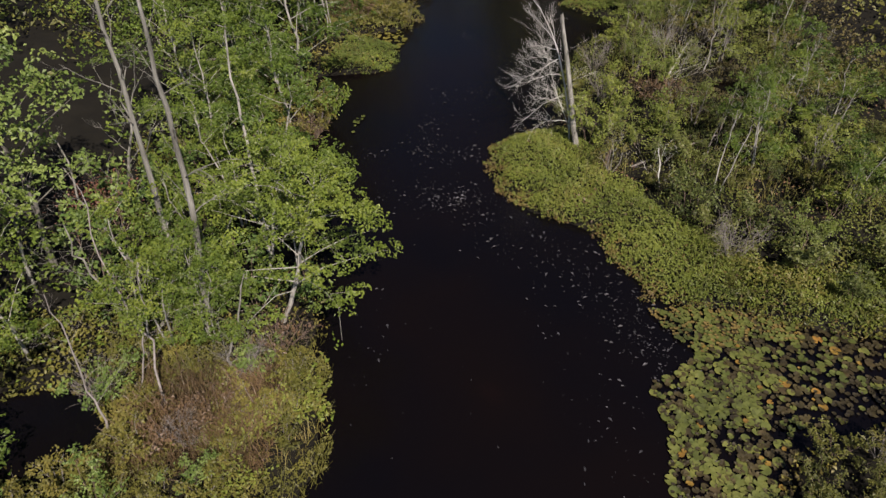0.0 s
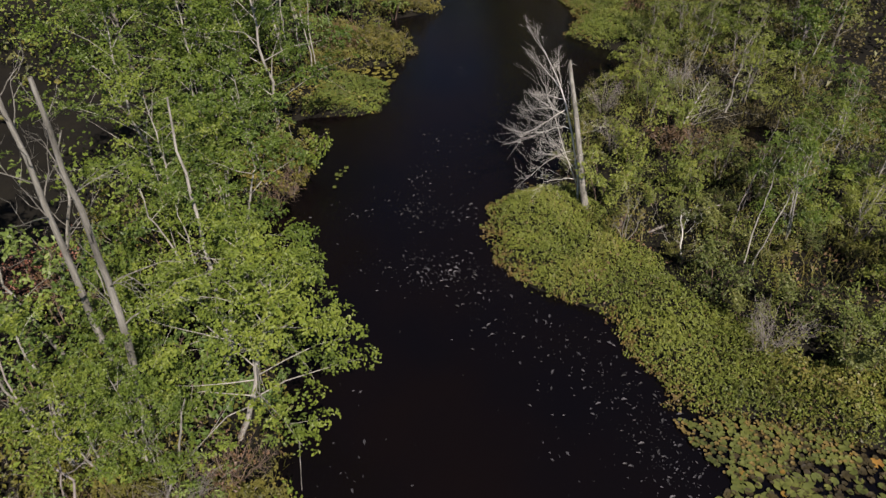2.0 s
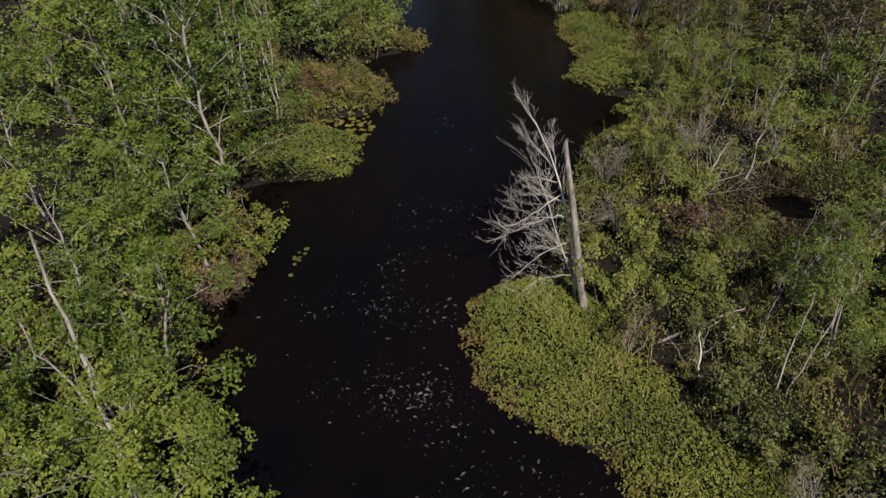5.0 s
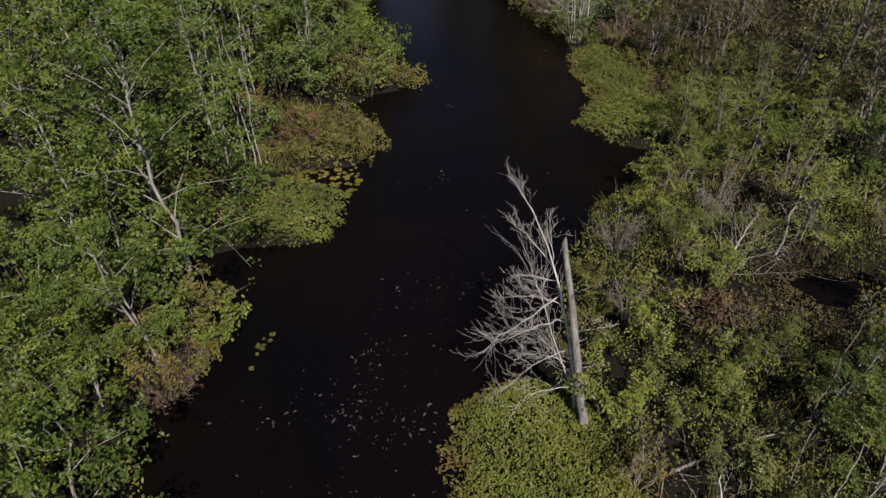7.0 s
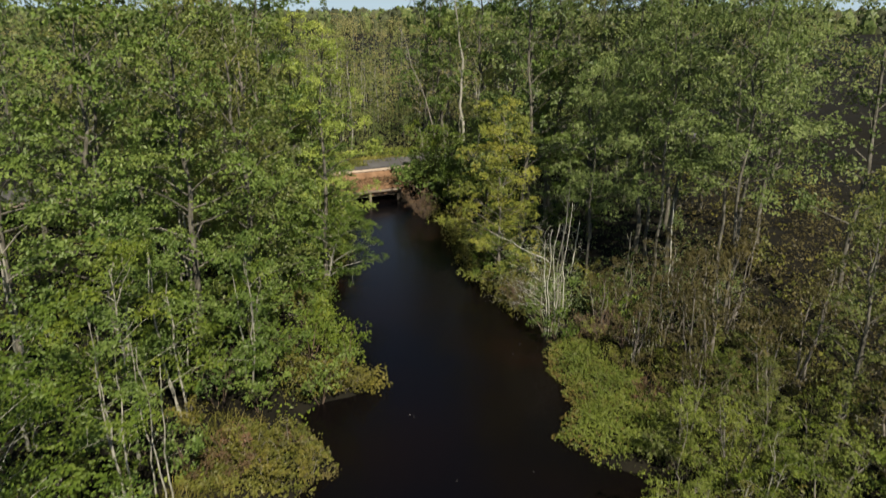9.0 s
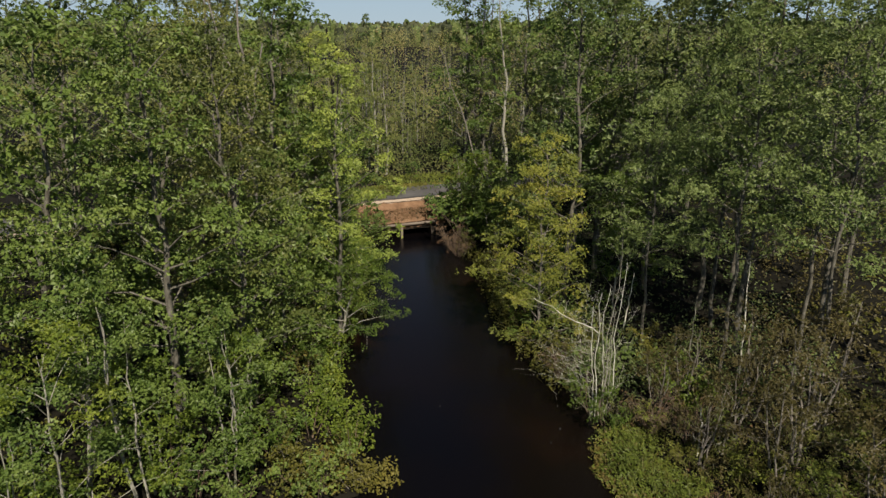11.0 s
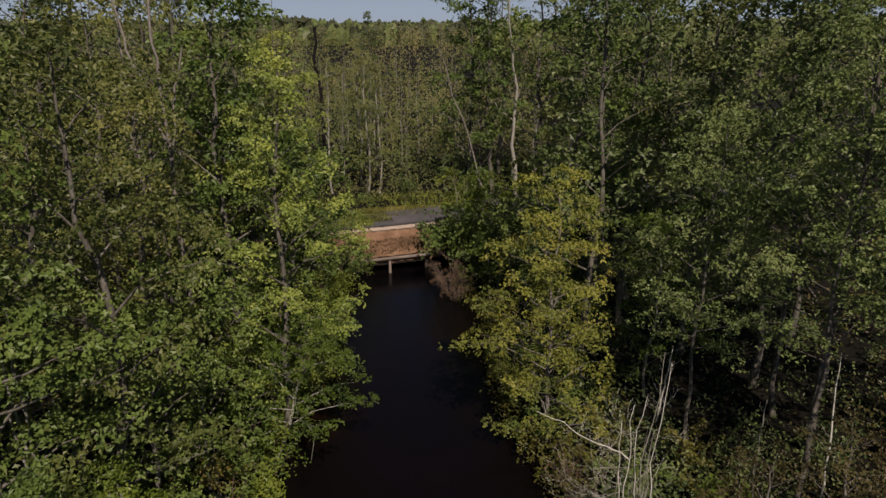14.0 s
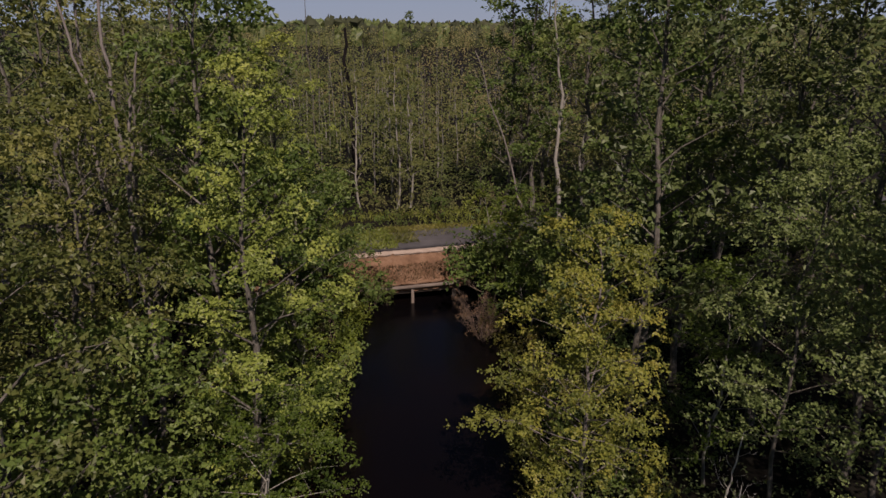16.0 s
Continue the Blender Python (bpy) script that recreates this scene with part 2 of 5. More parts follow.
class Buf:
    """Collects quads, and turns them into one mesh."""

    def __init__(self):
        self.v, self.f, self.n = [], [], 0

    def add(self, v, f):
        self.v.append(np.asarray(v, float).reshape(-1, 3))
        self.f.append(np.asarray(f, int).reshape(-1, 4) + self.n)
        self.n += len(self.v[-1])

    def quads(self, q):
        q = np.asarray(q, float).reshape(-1, 3)
        self.add(q, np.arange(len(q)).reshape(-1, 4))

    def tube(self, pts, radii, sides=6):
        pts, radii = np.asarray(pts, float), np.asarray(radii, float)
        tang = np.gradient(pts, axis=0)
        tang /= np.linalg.norm(tang, axis=1)[:, None] + 1e-9
        ref = np.where(np.abs(tang[:, 2:3]) > 0.9, [[1.0, 0, 0]], [[0, 0, 1.0]])
        a = np.cross(tang, ref)
        a /= np.linalg.norm(a, axis=1)[:, None] + 1e-9
        b = np.cross(tang, a)
        for i in range(1, len(a)):
            if (a[i] * a[i - 1]).sum() < 0:
                a[i], b[i] = -a[i], -b[i]
        th = np.arange(sides) * 2 * np.pi / sides
        ring = pts[:, None] + radii[:, None, None] * (np.cos(th)[None, :, None] * a[:, None] + np.sin(th)[None, :, None] * b[:, None])
        i, j = np.meshgrid(np.arange(len(pts) - 1), np.arange(sides), indexing="ij")
        k = (j + 1) % sides
        self.add(ring, np.stack([i * sides + j, i * sides + k, (i + 1) * sides + k, (i + 1) * sides + j], -1))

    def twigs(self, p0, p1, r0, r1):
        """Many straight thin three-sided twigs."""
        p0, p1 = np.asarray(p0, float), np.asarray(p1, float)
        t = p1 - p0
        t /= np.linalg.norm(t, axis=1)[:, None] + 1e-9
        a = np.cross(t, [0.31, 0.52, 0.79])
        a /= np.linalg.norm(a, axis=1)[:, None] + 1e-9
        b = np.cross(t, a)
        th = np.arange(3) * 2 * np.pi / 3
        o = np.cos(th)[None, :, None] * a[:, None] + np.sin(th)[None, :, None] * b[:, None]
        ra, rb = np.broadcast_to(r0, len(p0))[:, None, None], np.broadcast_to(r1, len(p0))[:, None, None]
        v = np.concatenate([p0[:, None] + o * ra, p1[:, None] + o * rb], 1)
        base = np.arange(len(p0))[:, None, None] * 6
        self.add(v, base + np.array([[0, 1, 4, 3], [1, 2, 5, 4], [2, 0, 3, 5]])[None])

    def mesh(self, name, material, smooth=True):
        v, f = np.concatenate(self.v), np.concatenate(self.f)
        me = bpy.data.meshes.new(name)
        me.vertices.add(len(v))
        me.vertices.foreach_set("co", v.astype(np.float32).ravel())
        me.loops.add(f.size)
        me.loops.foreach_set("vertex_index", f.astype(np.int32).ravel())
        me.polygons.add(len(f))
        me.polygons.foreach_set("loop_start", np.arange(len(f), dtype=np.int32) * 4)
        me.polygons.foreach_set("use_smooth", np.full(len(f), smooth))
        me.update(calc_edges=True)
        me.validate()
        me.materials.append(material)
        return me


def unit(v):
    return v / (np.linalg.norm(v, axis=1)[:, None] + 1e-9)


def blade(rng, c, n, size, aspect=0.66, droop=0.15):
    """Folded leaf blades at the centres c that face along n."""
    u = unit(np.cross(n, rng.normal(size=(len(c), 3))))
    w = np.cross(n, u)
    s = (np.broadcast_to(size, len(c)) * rng.uniform(0.6, 1.3, len(c)))[:, None]
    fold = n * s * 0.14
    return np.stack([c - u * s * 0.5, c - u * s * 0.05 + w * s * aspect * 0.5 + fold, c + u * s * 0.5 - n * s * droop, c - u * s * 0.05 - w * s * aspect * 0.5 + fold], 1)


def leaves(rng, c, size, up=1.15, aspect=0.66, droop=0.15):
    """Single leaf blades round the centres c, turned to the light."""
    n = unit(rng.normal(size=(len(c), 3)))
    n[:, 2] = np.abs(n[:, 2]) * 0.9 + up * 0.85
    n[:, :2] += np.array([0.2, -0.4]) * min(up, 1)
    return blade(rng, c, unit(n), size, aspect, droop)


def sprigs(rng, cen, rad, n_leaf, leaf, flat=0.75, per=7, out=0.8, aspect=0.68):
    """Leaves in small rosettes at the rims of clumps: centres cen, radii rad."""
    m = max(1, n_leaf // per)
    w = rad ** 2
    pick = rng.choice(len(cen), m, p=w / w.sum())
    off = unit(rng.normal(size=(m, 3)))
    off[:, 2] = np.where(off[:, 2] < -0.25, -off[:, 2], off[:, 2])
    at = cen[pick] + off * (rad[pick] * rng.uniform(0.35, 1.0, m) ** 0.6)[:, None] * [1, 1, flat]
    face = unit(off * out + rng.normal(size=(m, 3)) * 0.32 + [0.12, -0.25, 0.62])
    face = np.repeat(face, per, 0)
    d = rng.normal(size=(m * per, 3))
    d -= (d * face).sum(1)[:, None] * face * 0.8
    pos = np.repeat(at, per, 0) + d * leaf * 0.78
    return blade(rng, pos, unit(face + rng.normal(size=(m * per, 3)) * 0.36), leaf, aspect, 0.2), pos


def bend(rng, p, q, n, sag=0.0, wob=0.06):
    """A wavering line from p to q."""
    p, q = np.asarray(p, float), np.asarray(q, float)
    t = np.linspace(0, 1, n)[:, None]
    length = np.linalg.norm(q - p)
    w = np.cumsum(rng.normal(size=(n, 3)), 0) * length * wob / n ** 0.5
    w -= w[0] + t * (w[-1] - w[0])
    line = p + (q - p) * t + w
    line[:, 2] += sag * length * 4 * (t * (1 - t))[:, 0]
    return line


def part(name, mesh, parent, label=""):
    ob = new(name, mesh)
    ob.parent = parent
    return tagged(ob, label) if label else ob


def thing(name, label, category, group="", kind=""):
    return tagged(new(name), label, category, group, kind)

# ---------------------------------------------------------------- the plan of the creek
WEST_Y = [-30, 7.5, 9.5, 11.1, 13.3, 16, 17.6, 20, 22, 24.4, 25.4, 26.4, 26.9, 29.2, 29.7, 30.2, 30.8, 31.2, 32.7, 33.6, 35.2, 36.2, 37.6, 38.6, 40.4, 42, 46, 52, 57, 63, 70, 84]
WEST_X = [-2.9, -2.5, -2.4, -2.8, -3.2, -3.7, -4.3, -5.2, -4.2, -4.6, -6.0, -5.4, -2.2, -1.9, -2.3, -3.6, -3.5, -1.7, -0.8, -1.1, -2.5, -2.1, 0.0, -0.9, -2.0, -3.0, -3.9, -4.0, -4.9, -6.0, -9.5, -16]
EAST_Y = [-30, 6.6, 7.6, 8.5, 9.3, 10, 11.6, 12.6, 13.2, 15.4, 16.3, 17, 18.6, 20.4, 21.2, 22.1, 24, 27, 29, 31.4, 32.4, 33.2, 34.3, 36.5, 39.4, 42, 45.5, 51, 58, 62.2, 65, 70, 84]
EAST_X = [6.0, 6.4, 6.8, 7.5, 9.6, 11.6, 11.4, 8.0, 5.6, 4.5, 4.3, 2.6, 1.6, 1.45, 1.9, 3.3, 4.3, 5.0, 5.8, 8.3, 8.5, 6.8, 5.9, 6.7, 6.2, 6.6, 4.8, 2.9, 2.0, -0.2, -1.6, -4.4, -11]
BRIDGE, TURN = Vector((-3.9, 63.4, 0)), radians(26.5)
ALONG, ACROSS = Vector((math.cos(TURN), math.sin(TURN), 0)), Vector((-math.sin(TURN), math.cos(TURN), 0))
ROAD_NEAR, ROAD_FAR, ROAD_Z = 2.6, 7.1, 1.9


POOLS = [(-9.0, 8.9, 1.5, 1.1), (-5.6, 15.4, 1.7, 1.3), (11.9, 25.3, 1.1, 0.55)]
# ellipses where shadowed undergrowth is imitated by open, blackened ground
SHADE_SPOTS = [(-12.9, 22.4, 2.6, 6.4), (-13.6, 17.4, 3.2, 2.0), (-18.0, 25.0, 2.6, 4.0), (9.4, 23.2, 0.9, 1.4), (11.4, 24.6, 1.5, 2.4)]
HOLLOW = [(5.6, 50.0), (6.0, 56.0), (9.5, 59.5), (15.5, 58.5), (16.0, 51.5), (12.0, 47.0), (8.4, 47.4)]


def inside(px, py, poly):
    px, py = np.asarray(px), np.asarray(py)
    r = np.zeros(px.shape, bool)
    for (x0, y0), (x1, y1) in zip(poly, poly[1:] + poly[:1]):
        c = ((y0 > py) != (y1 > py)) & (px < (x1 - x0) * (py - y0) / ((y1 - y0) or 1e-9) + x0)
        r ^= c
    return r


def edges(y):
    return np.interp(y, WEST_Y, WEST_X), np.interp(y, EAST_Y, EAST_X)


def into_bank(x, y):
    """Metres by which a place lies outside the water."""
    w, e = edges(y)
    wob = 0.25 * np.sin(y * 3.1 + 1.3 * np.sin(y * 1.7)) + 0.12 * np.sin(y * 7.3 + 0.6)
    d = np.maximum(w - x, x - e)
    for cx, cy, rx, ry in POOLS:
        q = np.hypot((x - cx) / rx, (y - cy) / ry)
        d = np.minimum(d, (q - 1) * min(rx, ry))
    return d + wob * 0.45


def bare(x, y):
    """Spots cleared of the usual plants, so that blackened ground imitates deep shade."""
    k = np.zeros(np.shape(x), bool)
    for cx, cy, rx, ry in SHADE_SPOTS:
        k |= ((x - cx) / rx) ** 2 + ((y - cy) / ry) ** 2 < 1 + 0.25 * np.sin(x * 2.7 + y * 1.9)
    return k


def bridge_axes(x, y):
    dx, dy = x - BRIDGE.x, y - BRIDGE.y
    return dx * ALONG.x + dy * ALONG.y, dx * ACROSS.x + dy * ACROSS.y


def ground_z(x, y):
    d = into_bank(x, y)
    z = np.clip((d - 0.3) / 0.6, -1, 1) * 0.17 - 0.03
    z = np.where(d < -0.4, -0.5, z)
    lumps = 0.10 * np.sin(x * 1.3 + np.sin(y * 0.9)) * np.sin(y * 1.1 + x * 0.4) + 0.05 * np.sin(x * 3.7 + y * 2.9)
    z = z + np.clip(d / 2, 0, 1) * (0.18 + lumps) + np.clip((d - 4) / 12, 0, 1) * 0.35
    u, v = bridge_axes(x, y)
    bank = np.clip((v + 0.6) / 3.0, 0, 1)
    bank = bank * bank * (3 - 2 * bank) * (ROAD_Z - 0.06)
    over = np.clip((v - 8.6) / 3.0, 0, 1)
    bank = bank - over * 0.35
    opened = np.clip((np.abs(u + 0.2) - 2.5) / 0.4, 0, 1) + np.clip((v - 8.5) / 1.0, 0, 1)
    return np.where(v > -0.6, np.maximum(z * (1 - np.clip(opened, 0, 1)), 0) + np.where(opened > 0, bank * np.clip(opened, 0, 1), 0) + np.where(opened <= 0, -0.5, 0), z)


def spread(fine0, fine1, step, reach):
    """Grid lines: close in the middle, wider and wider towards the horizon."""
    mid = np.arange(fine0, fine1 + step / 2, step)
    out = np.cumsum(step * 1.35 ** np.arange(1, 60))
    out = out[out < reach]
    return np.concatenate([fine0 - out[::-1], mid, fine1 + out])


xs, ys = spread(-16, 18, 0.42, 3200), spread(3, 77, 0.42, 3200)
gx, gy = np.meshgrid(xs, ys, indexing="ij")
gb = Buf()
ii, jj = np.meshgrid(np.arange(len(xs) - 1), np.arange(len(ys) - 1), indexing="ij")
ny = len(ys)
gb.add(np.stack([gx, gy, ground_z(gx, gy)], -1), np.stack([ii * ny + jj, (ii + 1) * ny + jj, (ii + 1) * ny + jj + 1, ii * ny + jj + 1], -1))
tagged(new("ground", gb.mesh("ground", SHADED_MUD)), "dark peaty marsh ground with olive and brown litter, blackened further for plant shade", "ground", kind="structure")
wm = Buf()
wx, wy = np.meshgrid(np.linspace(-20, 16, 37), np.linspace(-40, 86, 64), indexing="ij")
ii, jj = np.meshgrid(np.arange(36), np.arange(63), indexing="ij")
wm.add(np.stack([wx, wy, 0 * wx], -1), np.stack([ii * 64 + jj, (ii + 1) * 64 + jj, (ii + 1) * 64 + jj + 1, ii * 64 + jj + 1], -1))
tagged(new("water", wm.mesh("water", WATER)), "still, almost black tea-coloured creek water", "water", kind="structure")

# ---------------------------------------------------------------- road and bridge


def place_bridge(u, v, z):
    return np.array(BRIDGE) + u * np.array(ALONG) + v * np.array(ACROSS) + np.array([0, 0, z])


def strip(v0, v1, z0, z1, u0, u1, nu, nv, lump, seed, thick=0.0):
    """A strip along the road, with an uneven surface and an underside."""
    rng = np.random.default_rng(seed)
    u, v = np.meshgrid(np.linspace(u0, u1, nu), np.linspace(v0, v1, nv), indexing="ij")
    t = (v - v0) / (v1 - v0)
    z = z0 + (z1 - z0) * t + rng.normal(size=u.shape) * lump
    vv = v + rng.normal(size=u.shape) * lump * 0.8
    top = place_bridge(u[..., None], vv[..., None], 0) + np.stack([0 * z, 0 * z, z], -1)
    b = Buf()
    i, j = np.meshgrid(np.arange(nu - 1), np.arange(nv - 1), indexing="ij")
    f = np.stack([i * nv + j, (i + 1) * nv + j, (i + 1) * nv + j + 1, i * nv + j + 1], -1).reshape(-1, 4)
    b.add(top, f)
    if thick:
        low = top - [0, 0, thick]
        b.add(low, f[:, ::-1])
        n = nu * nv
        for row in ([i * nv for i in range(nu)], [i * nv + nv - 1 for i in range(nu)], list(range(nv)), list(range((nu - 1) * nv, nu * nv))):
            q = [[a, c, c + n, a + n] for a, c in zip(row, row[1:])]
            b.f.append(np.array(q))
    return b


tagged(new("road", strip(ROAD_NEAR + 0.3, ROAD_FAR, ROAD_Z, ROAD_Z, -42, 36, 110, 8, 0.006, 3, 0.12).mesh("road", ASPHALT)), "narrow grey asphalt road crossing the creek", "road", kind="structure")
tagged(new("road_shoulder", strip(ROAD_NEAR - 0.35, ROAD_NEAR + 0.32, ROAD_Z - 0.03, ROAD_Z + 0.012, -30, 30, 240, 6, 0.012, 4, 0.15).mesh("shoulder", SAND)), "pale sandy shoulder along the asphalt", "road shoulder", kind="structure")


def box(b, u0, u1, v0, v1, z0, z1, bevel=0.02):
    """A beam with bevelled long edges, in the bridge's axes."""
    prof = [(v0 + bevel, z0), (v1 - bevel, z0), (v1, z0 + bevel), (v1, z1 - bevel), (v1 - bevel, z1), (v0 + bevel, z1), (v0, z1 - bevel), (v0, z0 + bevel)]
    ring = [[place_bridge(u, v, z) for v, z in prof] for u in (u0, u1)]
    b.add(np.array(ring).reshape(-1, 3), [[i, (i + 1) % 8, 8 + (i + 1) % 8, 8 + i] for i in range(8)] + [[0, 1, 2, 7], [7, 2, 3, 6], [6, 3, 4, 5], [8, 9, 10, 15], [15, 10, 11, 14], [14, 11, 12, 13]])


bridge = thing("bridge", "low timber bridge with rust-brown earth fill above its beam", "bridge")
fb = strip(0.12, ROAD_NEAR - 0.3, 0.98, ROAD_Z - 0.05, -7.5, 3.4, 60, 16, 0.03, 5, 0.35)
part("earth_fill", fb.mesh("earth_fill", SOIL), bridge, "rust-brown earth slope with dead grass")
for nm, args in (("edge_beam", (-3.4, 2.7, -0.06, 0.14, 0.81, 0.94)), ("deck", (-3.6, 2.9, 0.2, 8.2, 0.62, 0.94)), ("cap_beam", (-3.4, 2.7, 0.25, 0.5, 0.45, 0.66)),
                 ("abutment", (2.35, 2.75, 0.1, 8.0, -0.5, 0.7)), ("abutment", (-3.3, -2.9, 0.1, 8.0, -0.5, 0.7))):
    b = Buf()
    box(b, *args)
    part(nm, b.mesh(nm, TIMBER if nm != "abutment" else BARK_DARK), bridge)
for u in (-2.15, 0.25):
    b = Buf()
    b.tube(place_bridge(np.full((4, 1), u), np.full((4, 1), 0.05), 0) + np.array([[0, 0, z] for z in (-0.5, 0.1, 0.5, 0.74)]), [0.085, 0.085, 0.08, 0.08], 8)
    part("post", b.mesh("post", TIMBER), bridge)

# ---------------------------------------------------------------- trees and shrubs


def tree(name, label, seed, h, r, leaf, n_leaf, mat, bark, limbs=9, low=0.3, trunk=0.1, rise=0.45, lean=(0, 0), flat=0.42, clump=0.47, stems=1, group="", per=None):
    """A tree at the origin: tapered trunk, limbs of their own, a crown of leaf sprays."""
    rng = np.random.default_rng(seed)
    top = thing(name, label, "tree", group)
    sprays, crown = [], Buf()
    per_stem = max(3, limbs // stems)
    for s in range(stems):
        a0 = rng.uniform(0, 6.28)
        out = 0 if stems == 1 else 0.22 * h * rng.uniform(0.4, 1)
        hh = h * (1 if s == 0 else rng.uniform(0.75, 0.98))
        tip = np.array([lean[0] + out * math.cos(a0), lean[1] + out * math.sin(a0), hh * 0.96])
        foot = np.array([0.12 * math.cos(a0), 0.12 * math.sin(a0), 0]) * (stems > 1)
        line = bend(rng, foot - [0, 0, 0.25], tip, 12, 0, 0.035)
        tb = Buf()
        rad = trunk * (1 - np.linspace(0, 1, 12)) ** 0.8 + 0.008
        rad[0] *= 1.25
        tb.tube(line, rad, 8)
        part("trunk", tb.mesh("trunk", bark), top)
        for i in range(per_stem):
            f = low + (0.97 - low) * (i + rng.uniform(0, 0.9)) / per_stem
            at = line[int(f * 11)] + (line[min(11, int(f * 11) + 1)] - line[int(f * 11)]) * (f * 11 % 1)
            az = i * 2.4 + rng.uniform(-0.5, 0.5) + a0
            g = (f - low) / (1 - low)
            reach = r * (1.0 - 0.72 * g ** 1.6) * (0.72 + 0.3 * min(1, g * 4)) * rng.uniform(0.7, 1.15)
            up = reach * (rise + 0.5 * g) * rng.uniform(0.6, 1.3)
            end = at + [reach * math.cos(az), reach * math.sin(az), up]
            limb = bend(rng, at, end, 7, 0.06, 0.09)
            lb = Buf()
            lr = max(0.012, trunk * 0.42 * (1 - f * 0.6))
            lb.tube(limb[::2], lr * (1 - np.linspace(0, 0.9, 4)), 4)
            k = max(3, int(3 + reach * 1.8))
            ft = rng.uniform(0.3, 1.05, k)
            ft[0] = 1.0
            base = np.stack([np.interp(np.minimum(ft, 1), np.linspace(0, 1, 7), limb[:, c]) for c in range(3)], 1)
            side = rng.normal(size=(k, 3)) * [0.42, 0.42, 0.26] * (0.35 + 0.3 * reach)
            side[0] *= 0.2
            side[:, 2] = np.maximum(side[:, 2], -0.14)
            cen = base + side
            lb.twigs(base[::2], cen[::2], lr * 0.3, 0.004)
            part("limb", lb.mesh("limb", bark), top)
            sprays += list(zip(cen, 0.7 + 0.5 * rng.random(k)))
        sprays += [(tip + rng.normal(size=3) * 0.15, 0.8) for _ in range(3)]
    cen = np.array([c for c, _ in sprays])
    q, pos = sprigs(rng, cen, clump * np.array([w for _, w in sprays]), n_leaf, leaf, flat)
    q[:, :, 2] += np.maximum(0.12 - pos[:, 2], 0)[:, None]
    crown.quads(q)
    part("crown", crown.mesh("crown", mat, False), top)
    return top


def shrub(name, label, seed, h, r, leaf, n_leaf, mat, bark, stems=5, bare=0.15, fine=1, group="", tilt=(0, 0), thick=0.014):
    """A shrub at the origin: single stems, twigs, and leaves along them."""
    rng = np.random.default_rng(seed)
    top = thing(name, label, "shrub", group)
    p0s, p1s, spots = [], [], []
    for i in range(stems):
        az, k = i * 2.4 + rng.uniform(-0.6, 0.6), rng.uniform(0.25, 1.0) ** 0.6
        end = np.array([r * k * math.cos(az) + tilt[0], r * k * math.sin(az) + tilt[1], h * (1.08 - 0.45 * k * k) * rng.uniform(0.75, 1.05)])
        line = bend(rng, [0.08 * math.cos(az), 0.08 * math.sin(az), -0.12], end, 7, 0.1, 0.1)
        sb = Buf()
        sb.tube(line[::2], thick * h ** 0.5 * (1 - np.linspace(0, 0.82, 4)), 4)
        lens = np.linalg.norm(end)
        for level in range(fine):
            n = 7 if level == 0 else 12
            ft = rng.uniform(bare + 0.1, 1.0, n)
            base = np.stack([np.interp(ft, np.linspace(0, 1, 7), line[:, c]) for c in range(3)], 1)
            if level and len(tips):
                base = tips[rng.integers(0, len(tips), n)] * 0.6 + base * 0.4
            d = rng.normal(size=(n, 3)) + (end / lens) * 0.9 + [0, 0, 0.25]
            d *= (lens * rng.uniform(0.12, 0.3, n) * (0.75 if level else 1) / np.linalg.norm(d, axis=1))[:, None]
            tips = base + d
            sb.twigs(base, tips, thick * 0.42, 0.003)
            spots += [tips, base * 0.5 + tips * 0.5]
        part("stem", sb.mesh("stem", bark), top)
    if n_leaf:
        spots = np.concatenate(spots)
        q, pos = sprigs(rng, spots, np.full(len(spots), 0.15 * max(1, h * 0.55)) * rng.uniform(0.6, 1.3, len(spots)), n_leaf, leaf, 0.8, 5, 0.7)
        q[:, :, 2] += np.maximum(0.05 - pos[:, 2], 0)[:, None]
        fb = Buf()
        fb.quads(q)
        part("foliage", fb.mesh("foliage", mat, False), top)
    return top


def put(ob, spots, rng, size=(0.85, 1.15), sink=0.0):
    """The thing itself at the first spot, copies at the others: (x, y[, size[, turn]])."""
    for i, s in enumerate(spots):
        k = s[2] if len(s) > 2 else rng.uniform(*size)
        turn = s[3] if len(s) > 3 else rng.uniform(0, 360)
        z = float(ground_z(np.array(s[0]), np.array(s[1])))
        m = pose(s[0], s[1], max(z, -0.1) - sink, 0, 0, turn) @ Matrix.Diagonal((k, k, k * (1 if len(s) > 2 else rng.uniform(0.92, 1.1)), 1))
        if i == 0:
            first, ob_m = ob, m
        else:
            copy_thing(ob, m)
    first.matrix_basis = ob_m


prng = np.random.default_rng(11)
WOOD = "trees along the creek"
maple = tree("tree", "spreading broadleaf tree with bright green leaves", 21, 6.6, 2.5, 0.086, 6800, LEAF["green"], BARK_PALE, 19, 0.16, 0.05, 0.42, clump=0.42, flat=0.7, group=WOOD)
put(maple, [(-7.2, 19.2, 0.75), (-5.5, 24.5, 1.14), (-8.0, 24.6), (-7.0, 26.9), (-9.4, 29.4), (-8.4, 20.8, 0.95), (-6.8, 32.4, 1.0), (-9.9, 11.0, 0.8), (-5.5, 11.3, 0.5), (8.4, 50.6, 1.0), (-18.8, 52.0, 1.15)], prng)
